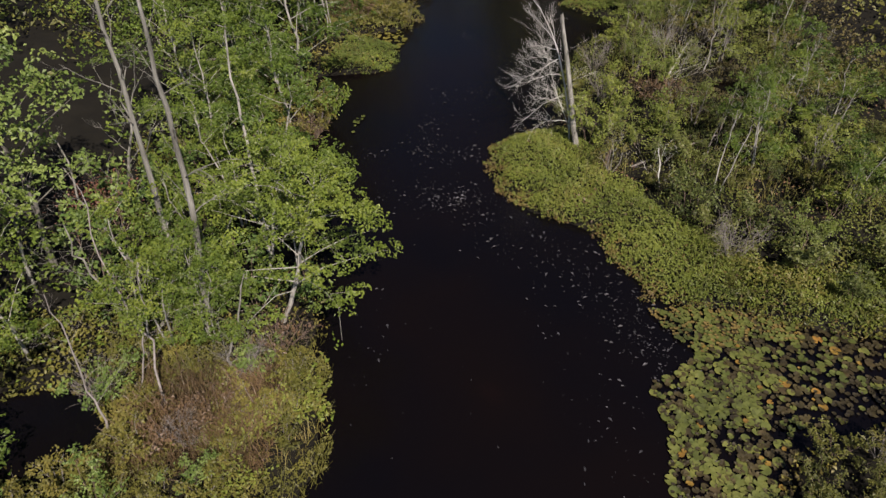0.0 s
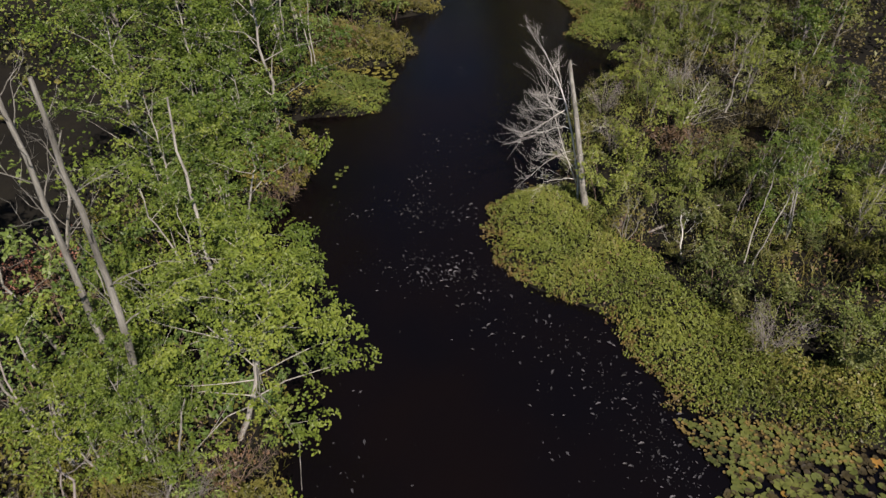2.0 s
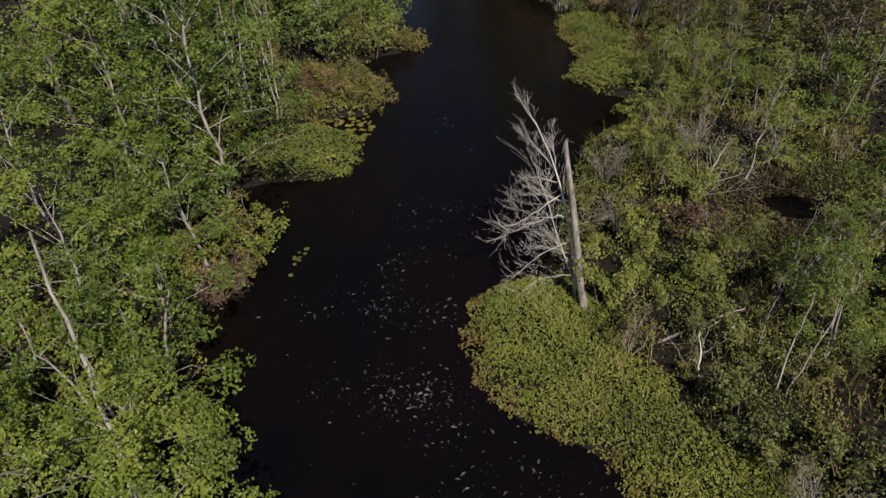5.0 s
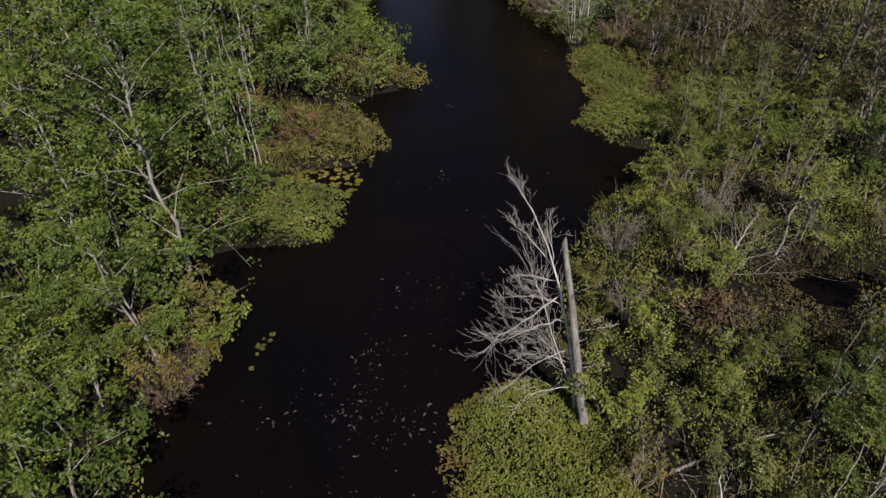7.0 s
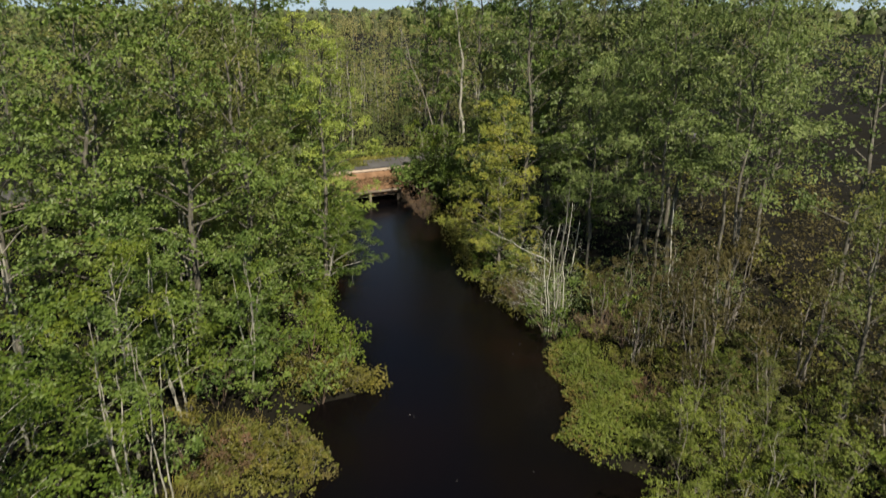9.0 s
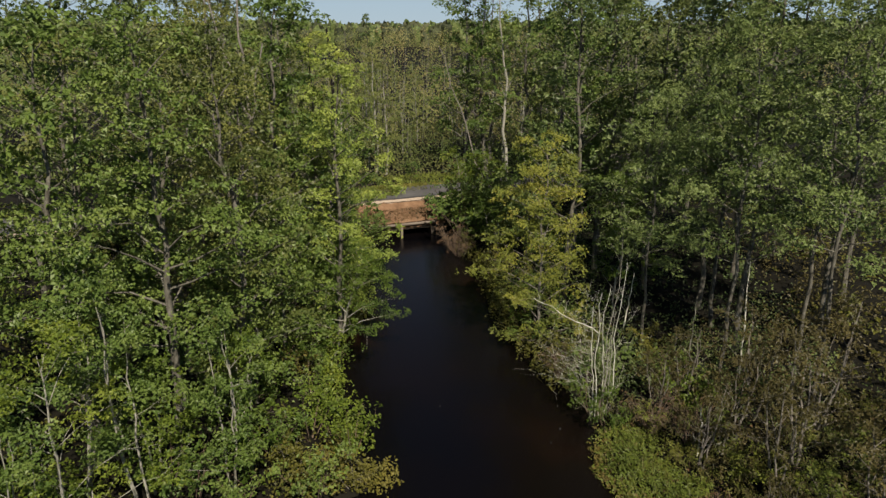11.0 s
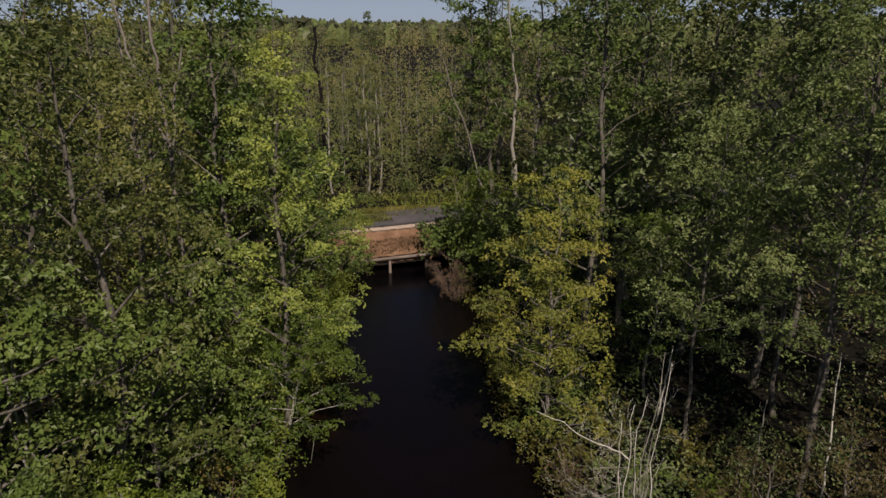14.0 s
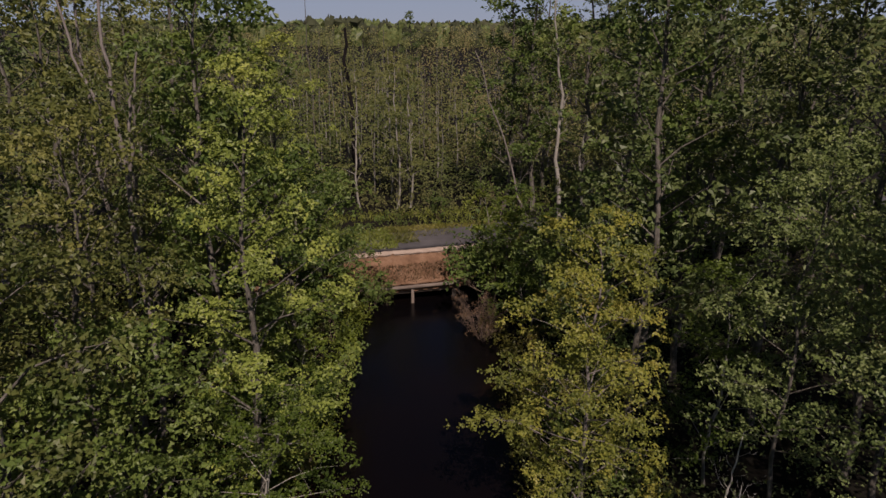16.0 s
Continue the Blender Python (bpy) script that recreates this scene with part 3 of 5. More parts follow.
young = tree("tree", "young broadleaf tree with thin pale stems and layered green leaves", 23, 4.6, 1.6, 0.08, 3700, LEAF["green"], BARK_PALE, 13, 0.2, 0.035, 0.5, stems=2, clump=0.36, flat=0.6, group=WOOD)
put(young, [(-6.4, 20.6, 0.6), (-6.4, 14.4, 0.75), (-7.2, 11.2, 0.85), (-5.3, 22.0, 0.95), (-6.5, 11.4, 0.7), (-10.2, 8.2, 0.9), (-12.4, 12.0), (-4.9, 17.4, 1.05), (-5.9, 16.4, 0.9), (10.0, 18.6, 0.72), (11.2, 21.4, 0.7), (12.7, 20.2, 0.75), (9.8, 20.9, 0.6), (12.2, 16.8, 0.62), (13.6, 23.6, 0.7), (10.6, 30.2, 0.62), (15.0, 19.6, 0.7), (-5.5, 11.5, 0.6, 70), (-6.5, 12.5, 0.62, 200)], prng)
over = tree("tree", "low tree leaning out over dark water with bright leaves", 27, 4.4, 2.4, 0.066, 11500, LEAF["green"], BARK_PALE, 22, 0.28, 0.06, 0.25, (1.3, 0.5), clump=0.34, flat=0.5, group=WOOD)
put(over, [(-4.1, 12.2, 1.0, 0), (-4.9, 13.8, 0.92, 25), (-4.1, 45.7, 1.1, 0)], prng)
fern = tree("tree", "low yellow-green marsh tree with fine leaves", 37, 3.4, 1.7, 0.074, 3300, LEAF["bed"], TWIG, 15, 0.15, 0.035, 0.5, stems=3, clump=0.36, flat=0.6, group=WOOD)
put(fern, [(10.4, 31.6, 0.8), (12.2, 30.0, 0.88), (9.6, 33.4, 0.68), (13.2, 32.6, 0.8), (11.6, 27.4, 0.8), (7.8, 26.3, 0.5), (9.0, 22.0, 0.48), (11.4, 35.0, 0.72), (8.9, 29.9, 0.5), (12.0, 18.8, 0.56), (13.4, 21.2, 0.64), (7.6, 21.0, 0.4)], prng)
bank = tree("tree", "broadleaf tree with full green crown on the creek bank", 31, 7.0, 2.5, 0.135, 4300, LEAF["fresh"], BARK, 19, 0.18, 0.09, 0.42, clump=0.5, flat=0.75, group=WOOD)
put(bank, [(-5.2, 43.6, 1.0), (-5.7, 41.4, 0.95), (-5.8, 54.6, 1.3), (-6.9, 59.4, 1.0), (4.4, 57.0, 0.95), (-10.6, 14.2, 0.9), (-13.5, 57.0, 1.0), (-17.0, 55.4, 1.1), (8.5, 67.3, 1.0), (11.6, 68.6, 1.1), (14.6, 70.0, 1.1), (18.0, 71.8, 1.1)], prng)
sapling = tree("tree", "slim young tree in the undergrowth, green leaves", 32, 4.8, 1.6, 0.12, 2600, LEAF["green"], BARK_PALE, 12, 0.2, 0.04, 0.45, stems=2, clump=0.42, flat=0.7, group=WOOD)
put(sapling, [(-7.6, 24.8), (-5.3, 39.2), (-6.9, 36.2), (-5.2, 48.4), (-5.2, 52.6), (14.4, 29.2, 0.8), (0.4, 64.4, 1.15), (2.4, 60.2, 0.8), (-7.2, 60.4, 0.8), (0.9, 66.6, 0.75), (2.4, 67.4, 0.85), (-9.0, 64.4, 0.9), (-10.8, 64.2, 1.0), (-12.8, 63.2, 1.1), (-15.2, 62.0, 1.1)], prng)
stemmy = tree("tree", "cluster of slender pale trunks under a light green crown", 25, 8.6, 1.8, 0.125, 4500, LEAF["fresh"], BARK_PALE, 18, 0.26, 0.042, 0.5, stems=3, clump=0.46, flat=0.75, group=WOOD)
put(stemmy, [(-6.3, 34.7, 0.8), (-4.7, 36.6, 0.7), (-8.8, 35.8), (-6.2, 30.4, 0.7), (-10.4, 33.0), (-8.2, 41.0, 1.1)], prng)
aspen = tree("tree", "tall slender broadleaf tree with grey trunk and airy green crown", 22, 10.5, 2.0, 0.14, 4300, LEAF["fresh"], BARK, 22, 0.2, 0.11, 0.5, clump=0.5, flat=0.75, group=WOOD)
put(aspen, [(-7.6, 52.8, 1.45), (-9.8, 38.6, 1.3), (-9.4, 57.6, 1.4),
            (6.4, 56.4, 1.4), (9.0, 60.2, 1.4), (-0.8, 76.9, 1.45), (1.4, 76.2, 1.55), (4.6, 77.0, 1.6), (6.8, 74.6, 1.55)], prng)
olive_tree = tree("tree", "slender tree with thin olive-brown autumn foliage", 28, 9.0, 1.9, 0.09, 5800, LEAF["moss"], BARK, 20, 0.16, 0.09, 0.5, clump=0.46, flat=0.7, group=WOOD)
put(olive_tree, [(-5.6, 40.2, 1.45), (-11.6, 42.2, 1.45), (-10.8, 49.4, 1.6), (-6.8, 44.8, 1.3), (-8.0, 46.6, 1.35), (-12.4, 29.8, 0.95), (-9.0, 43.4, 1.4), (-11.8, 54.6, 1.6), (10.4, 54.2, 1.6), (17.4, 38.0, 0.9), (14.2, 33.4, 0.9), (16.2, 30.6, 0.85), (11.4, 32.4, 0.42), (5.0, 60.8, 1.1)], prng)
scrub = tree("tree", "twiggy scrub tree with thin olive-brown leaves", 48, 4.2, 1.5, 0.082, 2500, LEAF["brown"], TWIG, 15, 0.12, 0.035, 0.55, stems=3, clump=0.36, flat=0.8, group=WOOD)
put(scrub, [(9.4, 39.0, 0.75), (11.2, 37.4, 1.0), (12.8, 35.0, 1.0), (12.6, 39.4, 1.15), (10.8, 40.6, 0.9), (14.6, 37.0, 1.15), (10.4, 34.9, 0.7), (13.6, 41.0, 1.2), (8.6, 41.4, 0.7), (16.4, 34.2, 1.2), (15.2, 31.4, 1.1), (9.9, 43.0, 0.8), (11.9, 42.0, 1.0)], prng)
big = tree("tree", "large broadleaf tree with heavy bright green leaf clusters", 45, 14.0, 2.7, 0.125, 9800, LEAF["fresh"], BARK, 32, 0.3, 0.14, 0.35, clump=0.54, flat=0.8, group=WOOD)
put(big, [(-6.7, 37.6, 1.0), (-12.4, 36.0, 1.0)], prng)
poplar = tree("tree", "tall tree with cool grey-green leaf clusters above bare trunk", 46, 14.0, 2.6, 0.096, 12400, LEAF["cool"], BARK, 32, 0.38, 0.075, 0.4, clump=0.5, flat=0.8, group=WOOD)
put(poplar, [(11.2, 43.6, 1.0), (9.0, 46.4, 0.8), (14.2, 42.2, 1.1), (12.6, 49.5, 1.15), (14.8, 45.8, 1.1)], prng)
tall = tree("tree", "tall dark green forest tree with a bare lower trunk", 24, 21.0, 3.3, 0.2, 4200, LEAF["deep"], BARK, 28, 0.2, 0.12, 0.4, clump=0.8, flat=0.75, group=WOOD)
put(tall, [(6.2, 52.0, 0.95), (8.2, 57.0, 1.0), (12.4, 51.4, 1.0), (10.6, 64.0, 1.05), (15.4, 56.2, 1.0), (16.8, 48.6, 0.95), (14.2, 62.0, 1.05), (19.2, 43.2, 0.9), (19.8, 53.2, 1.0), (18.6, 59.6, 1.0), (13.0, 47.4, 0.95),
           (-14.6, 46.8, 1.0), (-15.4, 53.2, 1.0), (-13.4, 60.4, 1.05), (-18.6, 41.0, 0.95), (-19.4, 49.6, 1.0), (-18.2, 26.6, 0.6), (-17.8, 58.8, 1.05)], prng)
mid = tree("tree", "bright green broadleaf tree leaning to the light over the creek", 35, 12.9, 2.3, 0.1, 11500, LEAF["light"], BARK, 30, 0.14, 0.12, 0.42, (0.8, 0), 0.7, 0.44, group=WOOD)
put(mid, [(-4.2, 46.8, 1.0, 0), (-9.6, 54.4, 1.0), (-6.6, 56.6, 1.0)], prng)
yellow = tree("tree", "yellowing bushy tree with leaves down to the water", 26, 9.2, 2.6, 0.08, 23000, LEAF["yellow"], TWIG, 52, 0.05, 0.07, 0.3, clump=0.38, flat=0.7, group=WOOD)
put(yellow, [(4.7, 47.6, 1.0, 20)], prng)

# ---------------------------------------------------------------- dead trees


def grow(rng, buf, p, d, length, r, depth, forks):
    """A crooked bare branch that forks again and again."""
    n = 6 if depth else 4
    line = [np.asarray(p, float)]
    for _ in range(n - 1):
        d = d + rng.normal(size=3) * 0.15 + [0, 0, 0.07]
        d = d / np.linalg.norm(d)
        line.append(line[-1] + d * length / (n - 1))
    line = np.array(line)
    buf.tube(line, np.maximum(r * (1 - np.linspace(0, 0.75, n)), 0.0017), 5 if r > 0.02 else 3)
    if depth:
        for k in range(forks):
            f = 0.25 + 0.72 * (k + rng.random()) / forks
            at = np.array([np.interp(f * (n - 1), np.arange(n), line[:, c]) for c in range(3)])
            turn = rng.normal(size=3)
            turn -= turn.dot(d) * d
            e = d + turn / (np.linalg.norm(turn) + 1e-9) * rng.uniform(0.5, 1.1)
            grow(rng, buf, at, e / np.linalg.norm(e), length * rng.uniform(0.42, 0.75) * (1.1 - 0.4 * f), r * 0.5, depth - 1, max(2, forks - 2))


def dead_tree(name, label, seed, base, tip, r0, r1, branches, length, mat, away=(0, 0, 0), up=0.5, low=0.35, twig=10, category="dead tree", wob=0.03, broken=False, sides=9, slim=0.27):
    """A leafless trunk from base to tip, each branch a part with fine twigs."""
    rng = np.random.default_rng(seed)
    base, tip, away = np.array(base, float), np.array(tip, float), np.array(away, float)
    top = thing(name, label, category)
    top.matrix_basis = Matrix.Translation(base)
    line = bend(rng, [0, 0, -0.3], tip - base, 12, 0, wob)
    rad = r0 + (r1 - r0) * np.linspace(0, 1, 12) ** 0.9
    rad[0] *= 1.2
    b = Buf()
    if broken:
        axis = line[-1] - line[-2]
        axis /= np.linalg.norm(axis)
        line = np.vstack([line, line[-1] + axis * 0.10 + [0.03, 0, 0], line[-1] + axis * 0.16 + [0.05, 0.01, 0]])
        rad = np.concatenate([rad, [r1 * 0.6, 0.004]])
    b.tube(line, rad, sides)
    part("trunk", b.mesh("trunk", mat), top)
    for i in range(branches):
        f = low + (0.98 - low) * (i + rng.random()) / branches
        at = np.array([np.interp(f * 11, np.arange(12), line[:12, c]) for c in range(3)])
        az = i * 2.4 + rng.uniform(-0.7, 0.7)
        d = np.array([math.cos(az), math.sin(az), up * rng.uniform(0.4, 1.5)]) + away
        ln_ = length * (1.2 - 0.95 * f) * rng.uniform(0.5, 1.2)
        d *= ln_ / np.linalg.norm(d)
        lb = Buf()
        br = max(0.005, r0 * slim * (1 - 0.6 * f)) * min(1, 0.5 + ln_ / 2)
        grow(rng, lb, at, d / ln_, ln_, br, 2 if ln_ > 0.5 else 1, max(2, twig // 4 + 1))
        part("branch", lb.mesh("branch", mat), top)
    return top


def along(line, f):
    g = np.linspace(0, 1, len(line))
    return np.array([np.interp(f, g, line[:, c]) for c in range(3)])


def bleached_tree(base, stem, boughs):
    """A slim bare stem whose boughs all sweep out to one side, with curved fine twigs."""
    rng = np.random.default_rng(53)
    top = thing("dead_tree", "bleached leafless tree with fine curving twigs over the water", "dead tree")
    top.matrix_basis = Matrix.Translation(base)
    base = np.array(base)
    k = np.linspace(0, 1, 14)
    spine = np.array([along(np.array(stem, float) - base, f) for f in k]) + rng.normal(size=(14, 3)) * 0.018
    b = Buf()
    b.tube(spine, 0.03 * (1 - k) ** 0.9 + 0.0035, 7)
    part("trunk", b.mesh("trunk", DEADWOOD), top)
    for f, end, r, n in boughs:
        p, q = along(spine, f), np.array(end) - base
        line = bend(rng, p, q, 9, 0.09, 0.06)
        b = Buf()
        b.tube(line, r * 0.62 * (1 - np.linspace(0, 0.85, 9)), 5)
        for i in range(n + 5):
            g = 0.12 + 0.86 * (i + rng.random()) / (n + 5)
            at, t = along(line, g), along(line, min(1, g + 0.1)) - along(line, g - 0.1)
            d = t / np.linalg.norm(t) + rng.normal(size=3) * 0.6 + [-0.15, 0, 0.3]
            grow(rng, b, at, d / np.linalg.norm(d), np.linalg.norm(q - p) * rng.uniform(0.25, 0.6) * (1.2 - 0.6 * g), r * 0.16, 1, 4)
        part("branch", b.mesh("branch", DEADWOOD), top)


# the broken snag and the bleached tree beside it
dead_tree("snag", "leaning grey dead trunk with a broken top, standing in bright leaves", 41, (4.62, 20.2, 0.2), (3.8, 21.7, 4.35), 0.118, 0.055, 4, 0.55, SNAGWOOD, (0.3, 0, 0), 0.3, 0.45, 3, wob=0.012, broken=True, sides=12)
bleached_tree((4.42, 20.6, 0.15), [(4.42, 20.6, 0.0), (4.25, 20.95, 1.3), (4.02, 21.4, 2.5), (3.72, 22.1, 3.4), (3.45, 22.9, 4.0), (2.85, 23.84, 4.5)],
              [(0.6, (2.81, 22.6, 4.18), 0.018, 11), (0.55, (2.81, 21.9, 3.31), 0.016, 9), (0.5, (2.24, 20.3, 2.66), 0.022, 13), (0.4, (2.36, 20.6, 2.5), 0.02, 12), (0.3, (2.64, 20.4, 1.38), 0.017, 10), (0.16, (2.89, 20.2, 1.1), 0.015, 7),
               (0.62, (3.62, 22.7, 4.2), 0.01, 5), (0.12, (3.18, 22.0, 3.64), 0.02, 12), (0.46, (2.58, 21.5, 3.02), 0.016, 10), (0.2, (3.3, 21.3, 2.4), 0.014, 9), (0.82, (2.75, 23.5, 4.7), 0.01, 6), (0.35, (4.95, 21.1, 2.7), 0.008, 4), (0.25, (3.0, 21.0, 1.9), 0.013, 9)])
# tall dead trunks on the west bank
dead_tree("dead_tree", "tall grey dead trunk with stubs of branches", 61, (-5.85, 12.3, 0.3), (-5.45, 12.35, 8.4), 0.1, 0.035, 13, 1.7, SNAGWOOD, (0, 0, 0.2), 0.8, 0.4, 7, wob=0.016)
dead_tree("dead_tree", "tall forked grey dead trunk among green bushes", 62, (-6.73, 13.4, 0.3), (-6.78, 13.5, 10.2), 0.095, 0.022, 16, 2.2, SNAGWOOD, (-0.1, 0, 0.4), 0.9, 0.45, 7, wob=0.016)
dead_tree("dead_tree", "grey bare leaning tree with crooked twigs", 63, (-6.0, 9.4, 0.3), (-8.2, 12.6, 4.6), 0.032, 0.008, 12, 1.8, TWIG, (0, 0, 0), 0.3, 0.25, 9, wob=0.06)
dead_tree("dead_tree", "thin grey dead tree leaning over the reeds", 64, (-7.3, 9.0, 0.3), (-7.7, 9.7, 3.6), 0.03, 0.008, 11, 1.6, TWIG, (0, 0, 0), 0.5, 0.2, 8, wob=0.05)
dead_tree("dead_tree", "small grey dead tree with crooked twigs", 65, (-6.9, 10.2, 0.3), (-6.4, 10.9, 3.3), 0.025, 0.008, 11, 1.6, TWIG, (0, 0, 0), 0.4, 0.2, 8, wob=0.06)
dead_tree("dead_tree", "pale birch trunk without leaves", 66, (-4.85, 15.0, 0.3), (-5.1, 15.7, 6.4), 0.06, 0.02, 5, 0.7, BARK_PALE, (0, 0, 0), 0.6, 0.5, 4)
for k, (bx, by, tx, ty, tz, r, n, ln_) in enumerate([(-8.2, 14.2, -10.4, 16.0, 3.4, 0.06, 9, 1.9), (-9.4, 15.6, -8.6, 17.6, 4.6, 0.07, 10, 1.8), (-7.0, 11.6, -8.6, 12.4, 3.2, 0.05, 9, 1.6), (-5.0, 10.5, -4.4, 11.4, 2.6, 0.04, 8, 1.3), (-10.6, 13.0, -11.8, 14.8, 4.0, 0.06, 9, 1.8)]):
    dead_tree("dead_tree", "crooked grey dead tree with tangled bare branches", 140 + k, (bx, by, 0.2), (tx, ty, tz), r, 0.015, n, ln_, SNAGWOOD, (-0.2, 0.1, 0.1), 0.35, 0.2, 9, wob=0.09, sides=7, slim=0.35)
# white stems at the bend on the east bank
for k, (bx, by, tx, ty, tz, n, ln_) in enumerate([(6.45, 42.1, 6.25, 42.2, 3.0, 4, 1.6), (6.6, 42.2, 6.55, 42.4, 4.7, 6, 2.6), (6.75, 42.15, 7.15, 42.5, 6.1, 7, 1.0), (6.9, 42.3, 7.35, 42.6, 5.8, 4, 0.7), (7.0, 42.2, 7.05, 42.3, 4.1, 4, 0.8), (6.5, 42.35, 6.3, 42.5, 4.2, 5, 2.0), (6.85, 42.05, 6.9, 42.1, 3.2, 3, 0.8), (6.95, 42.4, 6.85, 42.5, 4.9, 4, 0.9)]):
    dead_tree("dead_tree", "slender bleached stem in a clump at the water's edge", 70 + k, (bx, by, 0.1), (tx, ty, tz), 0.021, 0.007, n + 5, max(ln_, 1.3), DEADWOOD if k % 2 else BARK_PALE, (-1.3, -0.1, 0) if ln_ > 1.5 else (-0.35, 0, 0.25), 0.3, 0.12, 9, wob=0.04, sides=6, slim=0.45)
dead_tree("dead_tree", "long bleached branch arching out over the water", 112, (6.5, 42.2, 3.6), (4.2, 42.0, 4.6), 0.015, 0.006, 9, 0.9, DEADWOOD, (-0.5, 0, 0.3), 0.4, 0.2, 6, wob=0.05, sides=6, slim=0.4)
# upper west bank, and beyond the road
for k, (p, q, r, n, ln_, f) in enumerate([((-7.7, 47.8, 0.4), (-7.5, 47.9, 10.2), 0.13, 0, 1, 0.075), ((-7.5, 47.9, 10.0), (-8.8, 47.7, 14.6), 0.062, 7, 1.6, 0.03), ((-7.5, 47.9, 10.1), (-7.7, 48.0, 15.4), 0.075, 8, 1.8, 0.03), ((-7.5, 47.9, 9.7), (-6.7, 47.8, 12.8), 0.06, 6, 1.2, 0.03), ((-9.4, 49.6, 0.4), (-9.9, 49.9, 15.6), 0.12, 16, 2.2, 0.03)]):
    if n == 0 or k == 4:
        holder = dead_tree("dead_tree", "pale forked tree, nearly bare, above the canopy", 81 + k, p, q, r * 0.85, f * 0.85, n, ln_, TWIG, (0, 0, 0.4), 1.0, 0.45, 6, wob=0.025)
        origin = np.array(p)
    else:
        fork = dead_tree("dead_tree", "bare fork of a pale trunk", 81 + k, p, q, r * 0.85, f * 0.85, n, ln_, TWIG, (0, 0, 0.4), 0.9, 0.25, 7, wob=0.05)
        for piece in list(fork.children):
            piece.parent = holder
            piece.matrix_basis = Matrix.Translation(Vector(np.array(p) - origin))
        bpy.data.objects.remove(fork)
dead_tree("dead_tree", "black charred dead tree with a crooked top", 87, (-12.4, 80.0, 1.2), (-12.5, 80.4, 13.2), 0.19, 0.1, 8, 2.4, CHARRED, (0.2, 0, 0.3), 0.8, 0.62, 4, wob=0.06, slim=0.5)
for k, (x, y, tx, h, r) in enumerate([(-18.9, 90, -19.3, 14.2, 0.09), (-21.5, 98, -21.2, 11.5, 0.08), (-13.0, 96, -12.8, 10.5, 0.08), (-9.4, 92, -9.7, 9.2, 0.08), (-7.9, 76.6, -7.7, 8.2, 0.1), (-7.1, 77.4, -7.3, 9.6, 0.1), (-24.5, 88, -24.7, 10.0, 0.08), (-16.6, 104, -16.5, 12.0, 0.09)]):
    dead_tree("dead_tree", "thin pale dead trunk on the plain beyond the road", 120 + k, (x, y, 1.3), (tx, y + 0.3, 1.3 + h), r, 0.025, 9, 1.0, BARK, (0, 0, 0.3), 0.8, 0.4, 5, wob=0.03, sides=6)
dead_tree("dead_tree", "small pale dead tree with a forked trunk by the road", 85, (4.3, 74.6, 1.7), (4.5, 75.0, 8.3), 0.11, 0.03, 12, 2.0, BARK_PALE, (0, 0, 0.5), 0.9, 0.2, 8, wob=0.05)
dead_tree("dead_tree", "slender pale trunk with a few bare limbs by the road", 86, (3.1, 74.2, 1.7), (2.2, 74.6, 16.6), 0.15, 0.03, 14, 2.0, BARK_PALE, (0, 0, 0.3), 0.7, 0.35, 7, wob=0.03)
dead_tree("dead_tree", "slender pale trunk with a few bare limbs by the road", 98, (6.9, 72.6, 1.7), (7.4, 73.0, 17.2), 0.15, 0.03, 12, 2.0, BARK, (0, 0, 0.3), 0.7, 0.4, 7, wob=0.03)
dead_tree("dead_tree", "leaning bare tree with crooked grey branches by the road", 99, (1.4, 73.4, 1.7), (-2.2, 73.6, 12.0), 0.07, 0.02, 12, 2.6, TWIG, (-0.3, 0, 0.2), 0.5, 0.2, 9, wob=0.05)
dead_tree("dead_tree", "forked white dead stem in a dark hollow", 100, (8.5, 49.0, 0.2), (8.9, 49.2, 3.1), 0.04, 0.012, 7, 1.7, DEADWOOD, (-0.2, 0, 0.4), 0.9, 0.2, 4, wob=0.04)
dead_tree("dead_tree", "thin pale bare sapling among brown shrubs", 101, (10.1, 44.1, 0.3), (10.3, 44.3, 4.0), 0.03, 0.01, 8, 0.8, BARK_PALE, (0, 0, 0.3), 0.8, 0.4, 5, wob=0.03)
dead_tree("dead_tree", "short forked pale dead stem in the scrub", 102, (9.6, 39.6, 0.3), (9.5, 39.8, 2.0), 0.045, 0.015, 7, 0.9, DEADWOOD, (0, 0, 0.4), 0.9, 0.2, 4, wob=0.05)
dead_tree("dead_tree", "thin pale bare stem standing in olive scrub", 103, (12.4, 44.6, 0.3), (12.2, 44.9, 5.2), 0.04, 0.012, 7, 0.9, DEADWOOD, (0, 0, 0.3), 0.9, 0.4, 4, wob=0.02)
# east marsh
dead_tree("dead_tree", "small crooked bare tree among shrubs", 87, (10.6, 26.6, 0.3), (11.3, 27.4, 2.9), 0.035, 0.01, 11, 2.0, BARK_PALE, (0, 0, 0), 0.35, 0.3, 8, wob=0.06)
dead_tree("dead_tree", "thin bare pale sapling over the marsh", 88, (8.3, 17.6, 0.2), (8.7, 18.3, 2.9), 0.028, 0.008, 5, 0.7, BARK_PALE, (0, 0, 0.3), 0.8, 0.4, 4)
dead_tree("dead_tree", "thin bare pale sapling over the marsh", 89, (8.4, 17.4, 0.2), (9.1, 18.0, 2.6), 0.024, 0.008, 5, 0.7, BARK_PALE, (0, 0, 0.3), 0.8, 0.4, 4)
